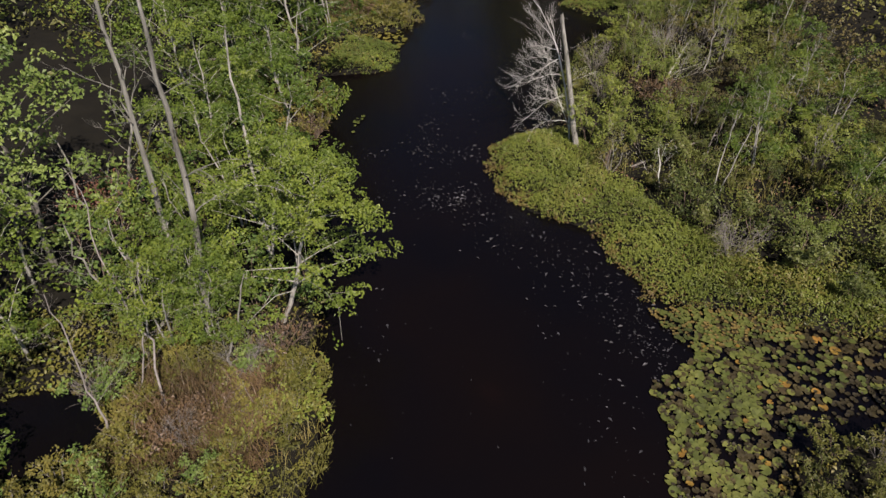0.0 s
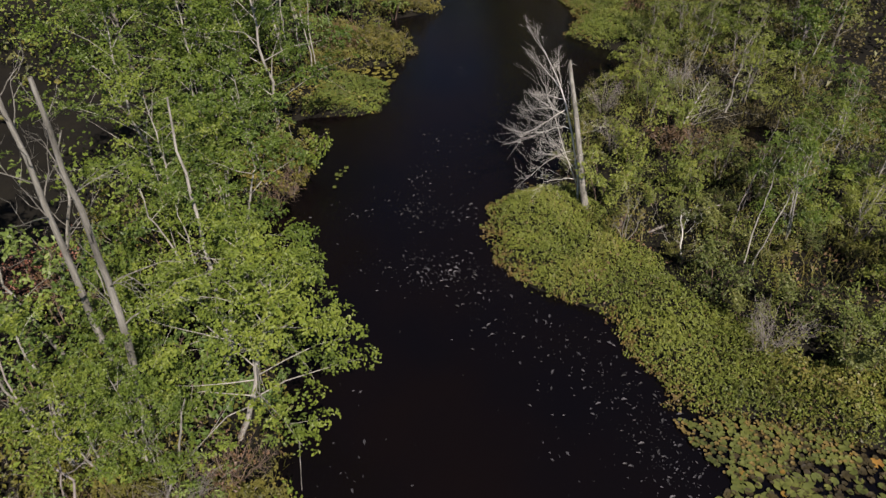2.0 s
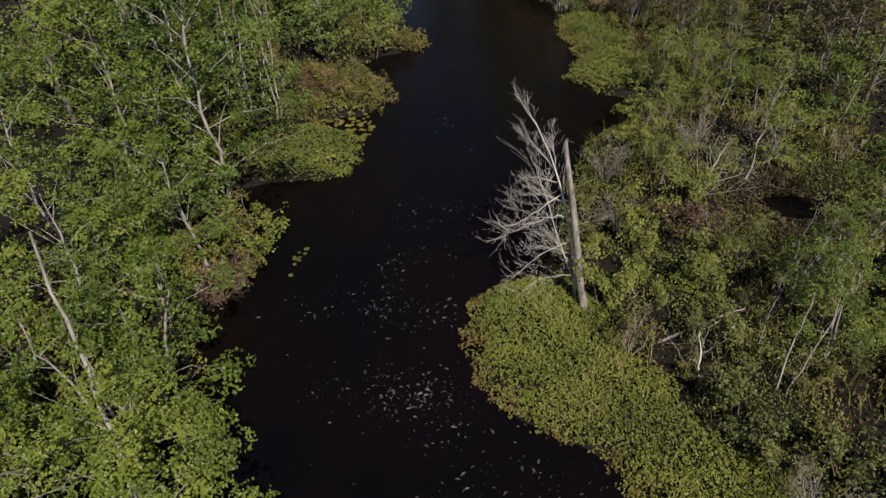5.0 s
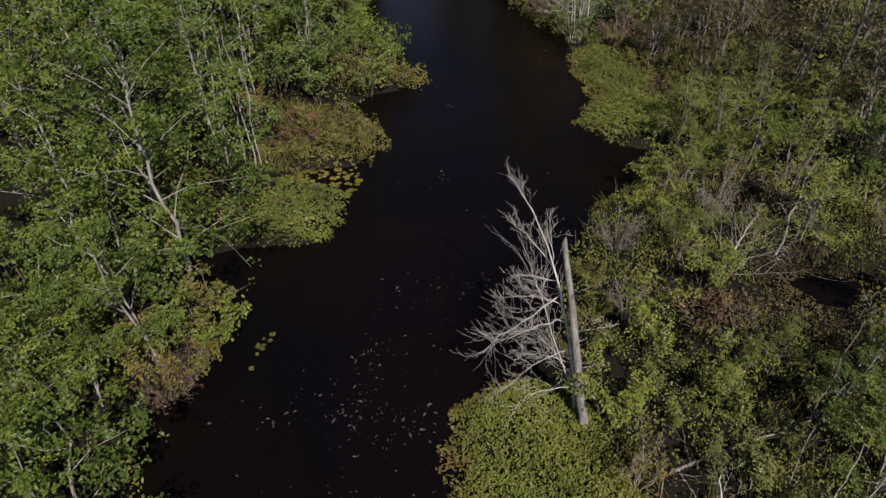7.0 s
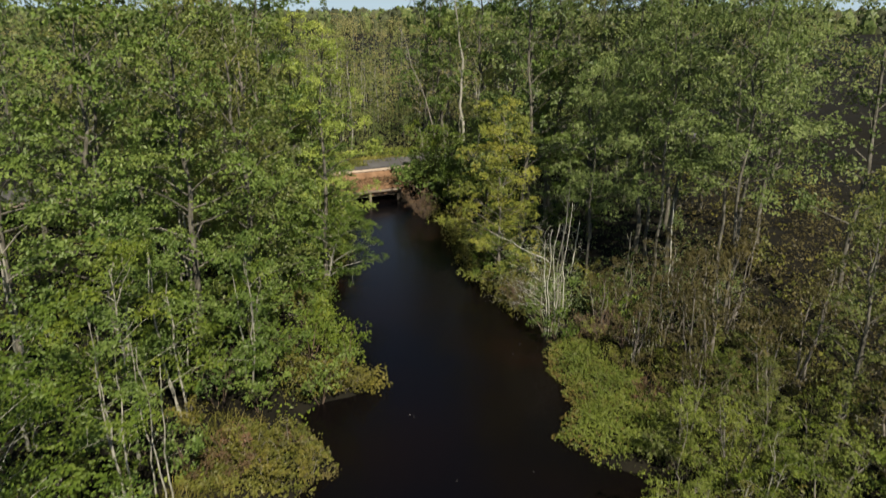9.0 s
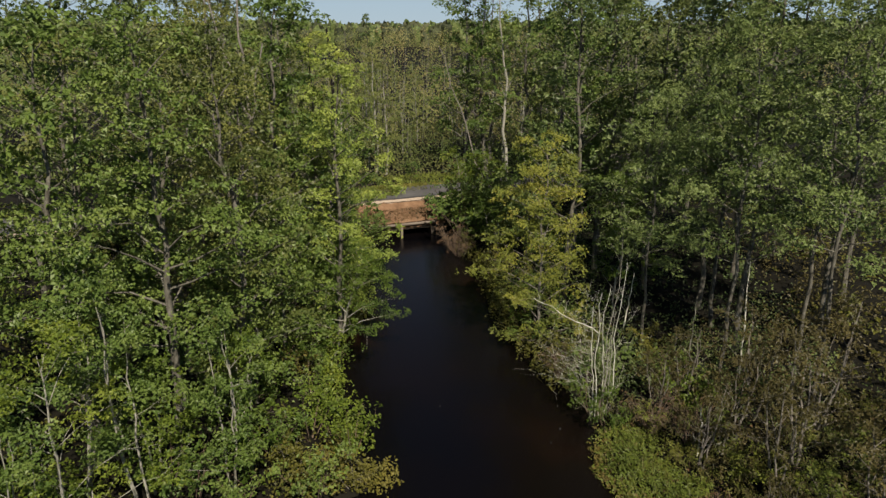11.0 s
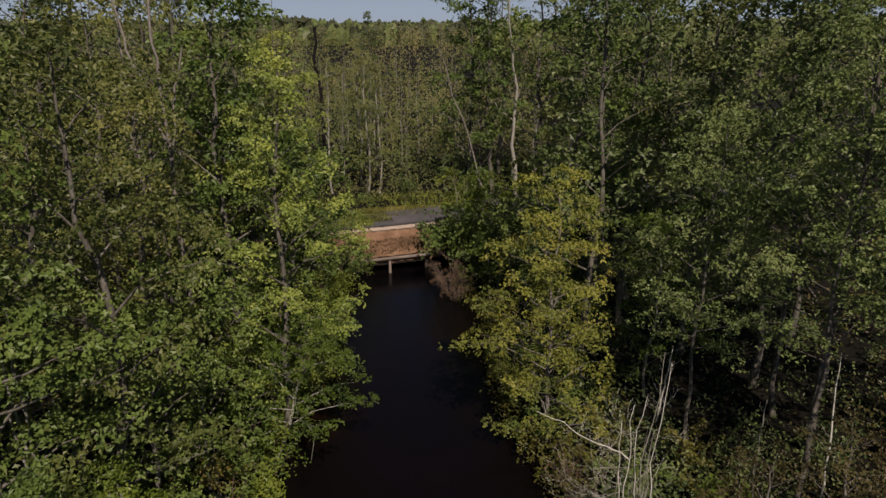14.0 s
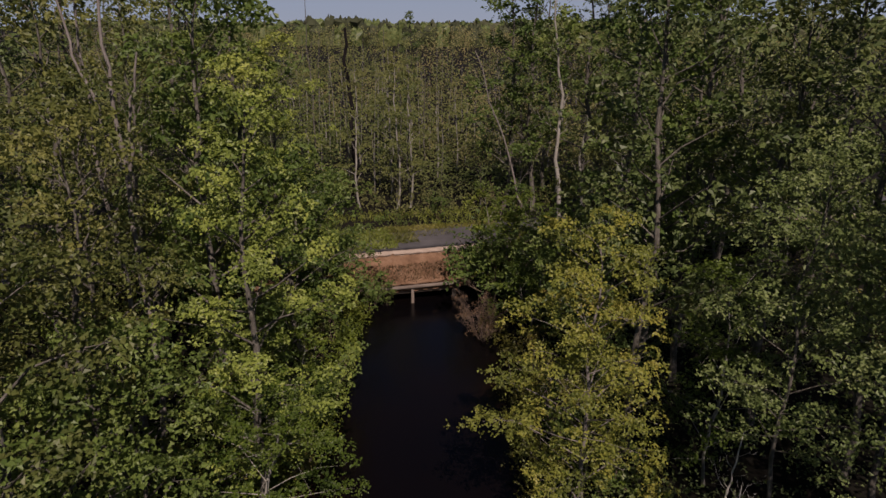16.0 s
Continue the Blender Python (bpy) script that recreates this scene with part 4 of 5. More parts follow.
dead_tree("dead_tree", "bare branching bush skeleton in the marsh", 90, (6.8, 17.9, 0.1), (6.7, 18.5, 1.5), 0.035, 0.01, 9, 1.2, DEADWOOD, (0, 0, 0.1), 0.9, 0.1, 7, wob=0.06)
dead_tree("fallen_tree", "thin fallen trunk lying across low bushes", 91, (5.6, 19.2, 0.4), (9.2, 20.3, 0.9), 0.045, 0.015, 7, 0.9, TWIG, (0.4, 0, 0.2), 0.4, 0.1, 4, category="fallen tree")
dead_tree("tree_stump", "splintered reddish stump in green leaves", 92, (5.35, 19.2, 0.05), (5.4, 19.3, 0.8), 0.13, 0.07, 3, 0.5, TWIG_BROWN, (0.3, 0, 0), 0.5, 0.5, 2, category="stump", broken=True)
dead_tree("fallen_tree", "grey fallen tree with fans of dead branches", 93, (8.8, 25.6, 0.2), (10.0, 27.0, 1.3), 0.05, 0.012, 18, 1.9, BARK_PALE, (0.6, 0.55, 0.3), 0.3, 0.02, 12, category="fallen tree")

for k, (bx, by, tx, ty, tz) in enumerate([(7.7, 27.7, 7.5, 28.0, 2.4), (10.3, 19.8, 10.9, 20.6, 3.4), (9.3, 20.3, 9.9, 21.2, 3.0), (11.6, 21.0, 12.3, 21.8, 3.4), (8.4, 19.0, 9.2, 19.9, 2.6), (12.0, 19.0, 12.8, 19.6, 2.8), (9.0, 31.6, 9.1, 32.0, 2.6)]):
    dead_tree("dead_tree", "thin pale leaning stem among green marsh saplings", 160 + k, (bx, by, 0.2), (tx, ty, tz), 0.018, 0.006, 8, 0.9, TWIG, (0, 0, 0.4), 0.8, 0.2, 7, wob=0.05, sides=6, slim=0.4)
for k, (bx, by, tx, ty, tz) in enumerate([(-5.3, 30.3, -5.6, 30.9, 5.0), (-5.1, 30.5, -5.2, 31.2, 4.3), (-5.7, 30.9, -6.0, 31.4, 5.4)]):
    dead_tree("dead_tree", "slim pale trunk with a few twigs on the west bank", 170 + k, (bx, by, 0.2), (tx, ty, tz), 0.03, 0.01, 8, 1.1, BARK_PALE, (0, 0, 0.3), 0.7, 0.35, 6, wob=0.03, sides=6)

# ---------------------------------------------------------------- shrubs


BED_EAST = [(1.5, 18.7), (1.45, 20.6), (2.0, 21.4), (3.2, 22.1), (4.6, 21.2), (5.2, 19.4), (6.3, 17.4), (7.6, 15.6), (9.6, 14.0), (12.6, 13.8), (12.6, 11.6), (11.2, 11.9), (9.6, 12.0), (7.8, 12.3), (5.6, 13.0), (4.6, 15.3), (4.2, 16.4), (2.6, 17.1)]
BED_WEST = [(-5.2, 26.7), (-3.6, 26.5), (-2.0, 27.0), (-1.85, 29.2), (-2.6, 30.1), (-4.4, 29.6)]
BED_BEND = [(5.9, 34.3), (6.8, 36.4), (6.1, 39.2), (6.5, 41.4), (7.8, 40.6), (9.2, 38.0), (10.0, 35.6), (9.6, 33.4), (7.6, 33.0)]
TUFT_POINT = [(-5.5, 31.4), (-3.4, 30.6), (-1.6, 31.2), (-0.8, 32.6), (-1.2, 33.6), (-2.6, 34.6), (-4.6, 34.0)]


def scatter(rng, n, x0, x1, y0, y1, gap, ok):
    """Places at least gap apart where ok(x, y) holds."""
    got = []
    for _ in range(n * 30):
        x, y = rng.uniform(x0, x1), rng.uniform(y0, y1)
        if ok(x, y) and all((x - a) ** 2 + (y - b) ** 2 > gap * gap for a, b in got):
            got.append((x, y))
            if len(got) == n:
                break
    return got


srng = np.random.default_rng(17)
MARSH, UNDER = "shrubs of the marsh", "undergrowth along the banks"
kinds = [
    shrub("shrub", "dense bright green marsh shrub", 101, 1.25, 0.95, 0.08, 1150, LEAF["moss"], TWIG_BROWN, 6, group=MARSH),
    shrub("shrub", "low olive green marsh shrub with yellow leaves", 102, 1.0, 1.0, 0.078, 950, LEAF["sage"], TWIG_BROWN, 6, group=MARSH),
    shrub("shrub", "yellow-green bushy marsh shrub", 103, 1.5, 1.0, 0.08, 1250, LEAF["bed"], TWIG_BROWN, 6, group=MARSH),
    shrub("shrub", "sparse grey-green shrub with bare stems", 104, 1.5, 0.85, 0.09, 340, LEAF["olive"], TWIG, 7, 0.1, 2, group=MARSH),
    shrub("shrub", "thin upright sapling with scattered green leaves", 105, 2.6, 0.7, 0.09, 480, LEAF["olive"], BARK_PALE, 5, 0.25, 2, group=MARSH),
    shrub("shrub", "low russet shrub with dry leaves", 106, 0.8, 0.8, 0.07, 620, LEAF["russet"], TWIG_BROWN, 10, group=MARSH),
    shrub("bare_shrub", "grey leafless dome of fine twigs", 107, 1.5, 0.95, 0.08, 0, LEAF["olive"], TWIG, 17, 0.0, 2, group=MARSH, thick=0.009),
]


def zone(x, y):
    """Patches of the marsh: high bright, low open and dark."""
    return np.sin(x * 1.1 + 1.7 * np.sin(y * 0.55 + 0.4)) + np.sin(y * 1.0 + 1.3 * np.sin(x * 0.6))


def marsh(x, y):
    d = float(into_bank(np.array(x), np.array(y)))
    if 25.5 < y < 33 and d < 1.3:
        return False
    clear = ((6.2, 26.3, 1.3), (9.4, 26.0, 1.3), (7.8, 26.3, 1.0), (10.7, 26.3, 0.9), (7.8, 23.7, 0.9))
    return d > 0.5 and not bool(bare(np.array(x), np.array(y))) and not any(bool(inside(x, y, p)) for p in (BED_EAST, BED_BEND)) and all((x - cx) ** 2 + (y - cy) ** 2 > r * r for cx, cy, r in clear)


east = scatter(srng, 135, 2, 17, 12.5, 42, 1.15, lambda x, y: 3 < x < 4 + 0.62 * y and marsh(x, y))
far_east = scatter(srng, 46, 14, 28, 18, 62, 1.9, lambda x, y: (x > 17.5 or y > 41) and not bool(inside(x, y, HOLLOW)))
lots = [[] for _ in kinds]
lots[6] += [(7.95, 14.6, 1.0), (6.2, 26.6, 0.95), (6.0, 23.7, 0.9), (9.3, 28.3, 0.9), (-4.5, 10.6, 0.8), (-7.8, 10.0, 0.8), (-5.4, 8.6, 0.6)]
lots[5] += [(-4.3, 33.0, 1.0), (-3.6, 32.0, 0.9), (-4.8, 32.0, 1.0), (-2.4, 33.4, 0.7), (7.8, 23.6, 1.2), (8.6, 23.8, 1.0), (-5.8, 8.9, 1.1), (-4.9, 9.3, 0.9), (9.2, 36.4, 0.9), (-9.5, 15.8, 1.3)]
lots[1] += [(9.6, 8.3, 0.6), (10.6, 9.0, 0.65), (8.7, 7.5, 0.5), (11.6, 9.8, 0.7), (7.6, 7.7, 0.6), (8.2, 8.3, 0.7), (7.2, 6.9, 0.6), (8.6, 7.0, 0.7)]
lots[3] += [(9.9, 8.0, 0.6), (9.0, 8.2, 0.5)]
lots[0] += [(10.6, 12.9, 0.7), (11.8, 13.3, 0.8), ]
lots[2] += [(8.3, 25.2, 1.0), (7.4, 28.0, 0.9), (7.9, 29.6, 1.0)]
for x, y in east:
    q = float(zone(x, y))
    if q < -1.1 and srng.random() < 0.75:
        continue
    w = np.array([3, 0.3, 3, 0.1, 0.6, 0, 0.05] if q > -0.05 else [0.8, 3, 0.5, 0.8, 1.6, 0.25, 0.12] if q > -1.1 else [0, 0.5, 0, 1.5, 0.8, 1.6, 0.3])
    lots[srng.choice(7, p=w / w.sum())].append((x, y))
for ob, spots in zip(kinds, lots):
    put(ob, spots, srng, (0.5, 1.05))

bank_kinds = [
    shrub("shrub", "leafy green bush hanging over the creek bank", 111, 2.0, 1.15, 0.11, 720, LEAF["fresh"], TWIG_BROWN, 6, group=UNDER),
    shrub("shrub", "dark green undergrowth bush", 112, 1.8, 1.1, 0.108, 720, LEAF["green"], TWIG_BROWN, 6, group=UNDER),
    shrub("shrub", "olive and brown bank bush with thin stems", 113, 1.4, 1.0, 0.095, 760, LEAF["olive"], TWIG, 6, group=UNDER),
    shrub("shrub", "drooping brown twiggy bush at the waterline", 114, 1.5, 1.2, 0.08, 260, LEAF["russet"], TWIG_BROWN, 15, 0.05, 2, group=UNDER),
]
lots = [[], [], [], []]
lots[2] += [(x, y, k) for (x, y), k in zip(scatter(srng, 16, -8.5, -2.8, 6.2, 11.4, 0.8, lambda x, y: float(into_bank(np.array(x), np.array(y))) > 0.3), srng.uniform(0.4, 0.75, 16))]
lots[0] += [(-6.6, 7.0, 0.6), (-5.0, 7.6, 0.45), (-7.6, 9.9, 0.7), (-4.2, 10.6, 0.55), (-8.6, 6.6, 0.7), (-9.6, 8.0, 0.8)]
lots[2] += [(-4.6, 21.6, 0.95), (-4.7, 22.7, 1.0), (-4.9, 24.0, 0.9), (-2.7, 31.6, 0.8), (-1.7, 32.3, 0.7), (-3.6, 32.6, 0.9), (-2.6, 33.2, 0.8), (-1.2, 37.2, 0.75), (-2.2, 37.0, 0.85), (-3.2, 37.6, 0.9), (-3.4, 10.2, 0.7), (-3.3, 8.6, 0.5)]
lots[3] += [(-0.1, 61.4, 1.2), (0.4, 60.0, 1.1), (-3.9, 11.2, 0.8), (8.3, 40.9, 1.0), (9.4, 40.2, 1.0), (5.5, 44.8, 0.9), (-4.9, 20.9, 0.75, 40), (-4.6, 21.7, 0.6, 160)]
lots[0] += [(-0.9, 65.3, 1.5), (-0.3, 66.3, 1.6), (0.2, 63.6, 1.8), (0.9, 62.8, 2.0), (1.7, 64.2, 2.1), (0.4, 64.6, 1.8), (2.6, 62.2, 1.9), (-6.4, 61.6, 1.5), (-5.5, 62.1, 0.85), (-6.2, 62.3, 0.75), (-5.5, 62.75, 0.8), (-4.9, 63.0, 0.62), (-6.9, 62.0, 0.9), (-8.6, 66.2, 1.0), (-9.8, 66.8, 1.1), (-4.2, 72.8, 0.9), (-6.6, 72.2, 0.7), (-0.6, 74.0, 1.2), (0.6, 74.4, 1.3), (-7.2, 63.0, 1.4), (-7.9, 61.4, 1.8), (-3.6, 13.2, 0.7), (-4.2, 16.4, 0.6)]
for x, y in scatter(srng, 76, -9, -1.5, 12, 63, 1.1, lambda x, y: 0.1 < float(into_bank(np.array(x), np.array(y))) < 4.5 and not bool(inside(x, y, BED_WEST)) and not bool(inside(x, y, TUFT_POINT)) and not (24.5 < y < 31 and x > -5.6) and not (13.5 < y < 21 and x > -6.5)):
    lots[srng.choice([0, 1, 2], p=[0.45, 0.35, 0.2])].append((x, y))
for x, y in scatter(srng, 30, 1, 12, 40.5, 66, 1.3, lambda x, y: 0.1 < float(into_bank(np.array(x), np.array(y))) < 5 and float(bridge_axes(x, y)[1]) < 0.4 and not bool(inside(x, y, HOLLOW))):
    lots[srng.choice([1, 2, 0], p=[0.5, 0.3, 0.2])].append((x, y))
for ob, spots in zip(bank_kinds, lots):
    put(ob, spots, srng, (0.75, 1.2))



crng0 = np.random.default_rng(5)


def thicket(name, label, spots, rng, mat, leaf, per, r, h):
    """Deep undergrowth that runs together: rounded masses of leaves on short stems."""
    b = Buf()
    for x, y in spots:
        k = rng.uniform(0.7, 1.3)
        d = rng.normal(size=(per, 3))
        d *= (rng.random(per) ** 0.3 / np.linalg.norm(d, axis=1))[:, None]
        lump = 1 + 0.3 * np.sin(d[:, 0] * 5 + x) * np.sin(d[:, 1] * 4 + y)
        z = float(ground_z(np.array(x), np.array(y)))
        c = np.stack([x + d[:, 0] * r * k * lump, y + d[:, 1] * r * k * lump, z + np.abs(d[:, 2]) * h * k * lump], 1)
        b.quads(leaves(rng, c, leaf, 0.6))
    tagged(new(name, b.mesh(name, mat, False)), label, "undergrowth", kind="stuff")


thicket("undergrowth", "dark green thicket deep under the western trees", scatter(srng, 48, -24, -8, 6, 60, 2.0, lambda x, y: not bool(bare(np.array(x), np.array(y)))), srng, LEAF["green"], 0.15, 300, 1.3, 1.7)
thicket("undergrowth", "olive thicket at the edge of the eastern woods", scatter(srng, 55, 13, 28, 16, 62, 1.8, lambda x, y: (x > 16.5 or y > 41) and not bool(inside(x, y, HOLLOW))), srng, LEAF["brown"], 0.13, 340, 1.3, 2.0)
thicket("undergrowth", "green scrub on the eastern bank under the trees", scatter(srng, 40, 5, 16, 43, 66, 1.5, lambda x, y: float(into_bank(np.array(x), np.array(y))) > 1.5 and float(bridge_axes(x, y)[1]) < 0 and not bool(inside(x, y, HOLLOW))), srng, LEAF["deep"], 0.12, 420, 1.1, 1.6)
thicket("undergrowth", "low bushes hanging over the western waterline", [(np.interp(y, WEST_Y, WEST_X) - 0.25, y) for y in np.arange(39.5, 62, 1.1)], srng, LEAF["green"], 0.12, 420, 0.8, 1.2)
thicket("undergrowth", "low bushes hanging over the eastern waterline", [(np.interp(y, EAST_Y, EAST_X) + 0.2, y) for y in np.arange(44.5, 62, 1.1)], srng, LEAF["olive"], 0.12, 380, 0.7, 1.1)
thicket("undergrowth", "shaded brown-green bushes behind the plant bed", [(-6.9, 28.6), (-6.8, 26.2), (-1.0, 37.5), (-1.9, 37.2), (-2.8, 36.6), (-0.4, 37.7), (-3.4, 37.8), (-2.0, 38.6)], srng, LEAF["olive"], 0.10, 420, 0.8, 1.0)
thicket("undergrowth", "olive scrub on the plain behind the road verge", scatter(srng, 130, -40, 10, 74, 108, 1.9, lambda x, y: float(bridge_axes(x, y)[1]) > 11.5), srng, LEAF["far"], 0.19, 240, 1.7, 1.7)
thicket("undergrowth", "green bushes along the road embankment", [tuple(place_bridge(u, crng0.uniform(0.2, 1.8), 0)[:2]) for u in list(np.arange(-30, -8.2, 1.2)) + list(np.arange(6.0, 30, 1.0))], srng, LEAF["green"], 0.17, 300, 1.3, 4.4)
# ---------------------------------------------------------------- trees beyond the road
PLAIN = "trees on the plain beyond the road"
thin = tree("tree", "thin pale-trunked tree with sparse olive leaves", 131, 11.0, 1.5, 0.17, 1100, LEAF["far"], BARK_PALE, 12, 0.2, 0.085, 0.6, clump=0.7, group=PLAIN)
full = tree("tree", "full dark green roadside tree", 132, 15.5, 2.9, 0.205, 2000, LEAF["deep"], BARK, 19, 0.12, 0.14, 0.5, clump=0.75, group=PLAIN)
spots = [(-7.8, 76.0, 0.95), (-7.0, 76.4, 0.9), (-10.4, 76.0, 0.9), (-9.0, 79.0, 1.0), (3.0, 79.2, 1.2), (6.8, 80.6, 1.25)]
spots += [(x, y) for x, y in scatter(srng, 24, -42, 14, 78, 112, 2.4, lambda x, y: y - 78 > 0.5 * (x + 10))]
put(thin, spots, srng, (0.6, 0.9))
put(full, [(0.6, 76.6, 0.6), (9.2, 78.6, 1.1), (12.6, 80.4, 1.1), (5.2, 83.2, 1.12), (1.6, 84.5, 1.08), (16.4, 76.8, 1.1), (19.8, 82.4, 1.1), (11.2, 72.8, 0.95), (15.2, 69.6, 1.0), (22.0, 73.0, 1.1), (28.0, 70.6, 1.0), (-23.4, 63.4, 1.0), (-27.0, 61.4, 1.0), (-24.6, 71.6, 1.0), (-2.4, 78.2, 0.35), (-5.0, 77.6, 0.28), (-16.4, 66.2, 0.95), (-20.4, 62.8, 1.0), (-19.6, 70.4, 1.0), (-26.0, 68.0, 1.0), (-14.0, 62.6, 0.9), (-12.2, 64.4, 0.7)], srng)

# ---------------------------------------------------------------- leaf beds, pads, grasses
crng = np.random.default_rng(29)


def bed(name, label, poly, density, mat, rim=None, height=0.15, leaf=0.06):
    xs_, ys_ = [p[0] for p in poly], [p[1] for p in poly]
    n = int((max(xs_) - min(xs_)) * (max(ys_) - min(ys_)) * density)
    x, y = crng.uniform(min(xs_) - 0.2, max(xs_) + 0.2, n), crng.uniform(min(ys_) - 0.2, max(ys_) + 0.2, n)
    jx, jy = x + 0.18 * np.sin(y * 4.1 + x * 2), y + 0.18 * np.sin(x * 3.7 + 1)
    keep = inside(jx, jy, poly)
    x, y = x[keep], y[keep]
    d = into_bank(x, y)
    ragged = 0.22 * np.sin(x * 5.3 + 2.1 * np.sin(y * 4.7)) + 0.16 * np.sin(y * 9.1 + x * 6.7)
    keep = d + ragged > crng.uniform(-0.35, 0.4, len(x))
    x, y, d = x[keep], y[keep], d[keep]
    c = np.stack([x, y, np.maximum(ground_z(x, y), 0) + 0.03 + height * crng.uniform(0.3, 1.0, len(x)) * np.clip(d / 0.7 + 0.35, 0.3, 1)], 1)
    edge = (crng.random(len(x)) < np.clip(0.75 - d * 1.0, 0.04, 0.75)) if rim else np.zeros(len(x), bool)
    for nm, m, sel in ((name, mat, ~edge), (name + "_rim", rim, edge)):
        if sel.any():
            b = Buf()
            face = unit(crng.normal(size=(int(sel.sum()), 3)) * [0.55, 0.55, 0.2] + [0.12, -0.28, 0.75])
            per = np.repeat(face, 3, 0)
            at = np.repeat(c[sel], 3, 0) + crng.normal(size=per.shape) * [leaf * 0.45, leaf * 0.45, leaf * 0.3]
            b.quads(blade(crng, at, unit(per + crng.normal(size=per.shape) * 0.4), leaf, 0.6))
            tagged(new(nm, b.mesh(nm, m, False)), label if nm == name else "browning outer leaves of the marsh plant bed", "marsh plants", kind="stuff")


bed("marsh_plant_bed", "dense bed of small upright yellow-green water plants", BED_EAST, 420, LEAF["bed"], LEAF["bed_edge"])
bed("marsh_plant_bed", "compact bright green bed of water plants at the bank", BED_WEST, 420, LEAF["bed"])
bed("marsh_plant_bed", "bright yellow-green bed of water plants along the bend", BED_BEND, 290, LEAF["bed"], LEAF["bed_edge"], 0.26, 0.082)
bed("marsh_plant_bed", "olive tussock of low plants reaching into the creek", TUFT_POINT, 190, LEAF["sage"], LEAF["brown"], 0.25, 0.1)


def carpet(name, label, n, x0, x1, y0, y1, mat, leaf, height, want, open_=0.5, hollow=False):
    """Low leaves over the ground, in hummocks."""
    x, y = crng.uniform(x0, x1, n), crng.uniform(y0, y1, n)
    d = into_bank(x, y)
    gap = np.sin(x * 2.3 + 1.4 * np.sin(y * 1.1)) * np.sin(y * 1.9 + 1.2 * np.sin(x * 1.3))
    k = (d > 0.0) & want(x, y) & (gap < open_) & (bare(x, y) == hollow)
    for side, outer in ((x1 - x, x1 >= 14), (x - x0, x0 <= -13), (y - y0, y0 <= 5)):
        if outer:
            k &= crng.random(n) < side / 3.5
    x, y, d = x[k], y[k], d[k]
    hum = 0.5 + 0.5 * np.sin(x * 1.7 + 1.3 * np.sin(y * 0.8)) * np.sin(y * 1.5 + np.sin(x * 0.7))
    z = np.maximum(ground_z(x, y), 0.0) + 0.03 + height * (0.2 + hum) * crng.random(len(x)) ** 0.7 * np.clip(d / 0.6 + 0.2, 0.2, 1)
    b = Buf()
    b.quads(leaves(crng, np.stack([x, y, z], 1), leaf, 0.7, 0.6))
    tagged(new(name, b.mesh(name, mat, False)), label, "ground cover", kind="stuff")


def mottled(s, lo, hi):
    return lambda x, y: (lambda q: (q > lo) & (q < hi))(np.sin(x * 0.8 + s + 1.5 * np.sin(y * 0.5 + s)) + np.sin(y * 0.7 + 2 * s + np.sin(x * 0.6)))


carpet("ground_cover", "low bright green marsh plants covering wet ground", 62000, 3, 17, 12, 42, LEAF["bed"], 0.07, 0.4, lambda x, y: zone(x, y) > -0.5, 0.75)
carpet("ground_cover", "olive and yellowing low plants of the marsh", 52000, 3, 17, 12, 42, LEAF["sage"], 0.07, 0.4, lambda x, y: (zone(x, y) < 0.1) & (zone(x, y) > -1.05), 0.5)
carpet("ground_cover", "olive low plants on the tussocks by the lily bay", 4000, 6.5, 14, 5, 12.5, LEAF["olive"], 0.105, 0.35, mottled(0.4, -9, 9))
carpet("ground_cover", "olive low plants behind the lily bay", 6000, 7.5, 15, 11.2, 15, LEAF["olive"], 0.105, 0.4, mottled(0.4, -9, 9))
carpet("ground_cover", "olive and green low plants in the corner of the bank", 16000, -17, -6.5, 2, 12.5, LEAF["olive"], 0.119, 0.35, mottled(0.4, -9, 9), 2)
carpet("ground_cover", "brown dry low plants between the shrubs", 10000, 4, 17, 12, 42, LEAF["russet"], 0.098, 0.3, lambda x, y: zone(x, y) < -0.8, 0.1)
carpet("ground_cover", "olive grassy plants on the low bank", 26000, -8, -2, 4, 11.5, LEAF["olive"], 0.07, 0.28, mottled(1.0, -9, 9), 0.15)
carpet("ground_cover", "lime green low plants at the edge of the bank", 6000, -5.2, -2.2, 4.5, 10.5, LEAF["bed"], 0.084, 0.32, mottled(0.2, -0.3, 9), 0.4)
carpet("ground_cover", "green forest floor plants under the trees", 22000, -22, -2, 9, 63, LEAF["green"], 0.144, 0.4, mottled(1.7, -0.2, 9))
carpet("ground_cover", "olive forest floor plants under the trees", 18000, -20, -1, 9, 63, LEAF["olive"], 0.132, 0.35, mottled(1.7, -9, 0.1))
carpet("ground_cover", "dark green plants under the eastern trees", 10000, 2, 18, 41, 66, LEAF["deep"], 0.132, 0.4, mottled(0.9, -9, 9))


carpet("ground_cover", "rough olive plants over the wide marsh", 12000, -36, 38, -24, 74, LEAF["olive"], 0.288, 0.4, lambda x, y: ((x > 15) | (x < -14) | (y < 7)) & (bridge_axes(x, y)[1] < -0.8), 0.7)
thicket("undergrowth", "olive scrub over the wide marsh", scatter(srng, 170, -36, 38, -22, 70, 2.2, lambda x, y: (x > 17 or x < -15 or y < 3.5) and float(into_bank(np.array(x), np.array(y))) > 1.2 and float(bridge_axes(x, y)[1]) < -2), srng, LEAF["sage"], 0.22, 110, 1.6, 1.4)


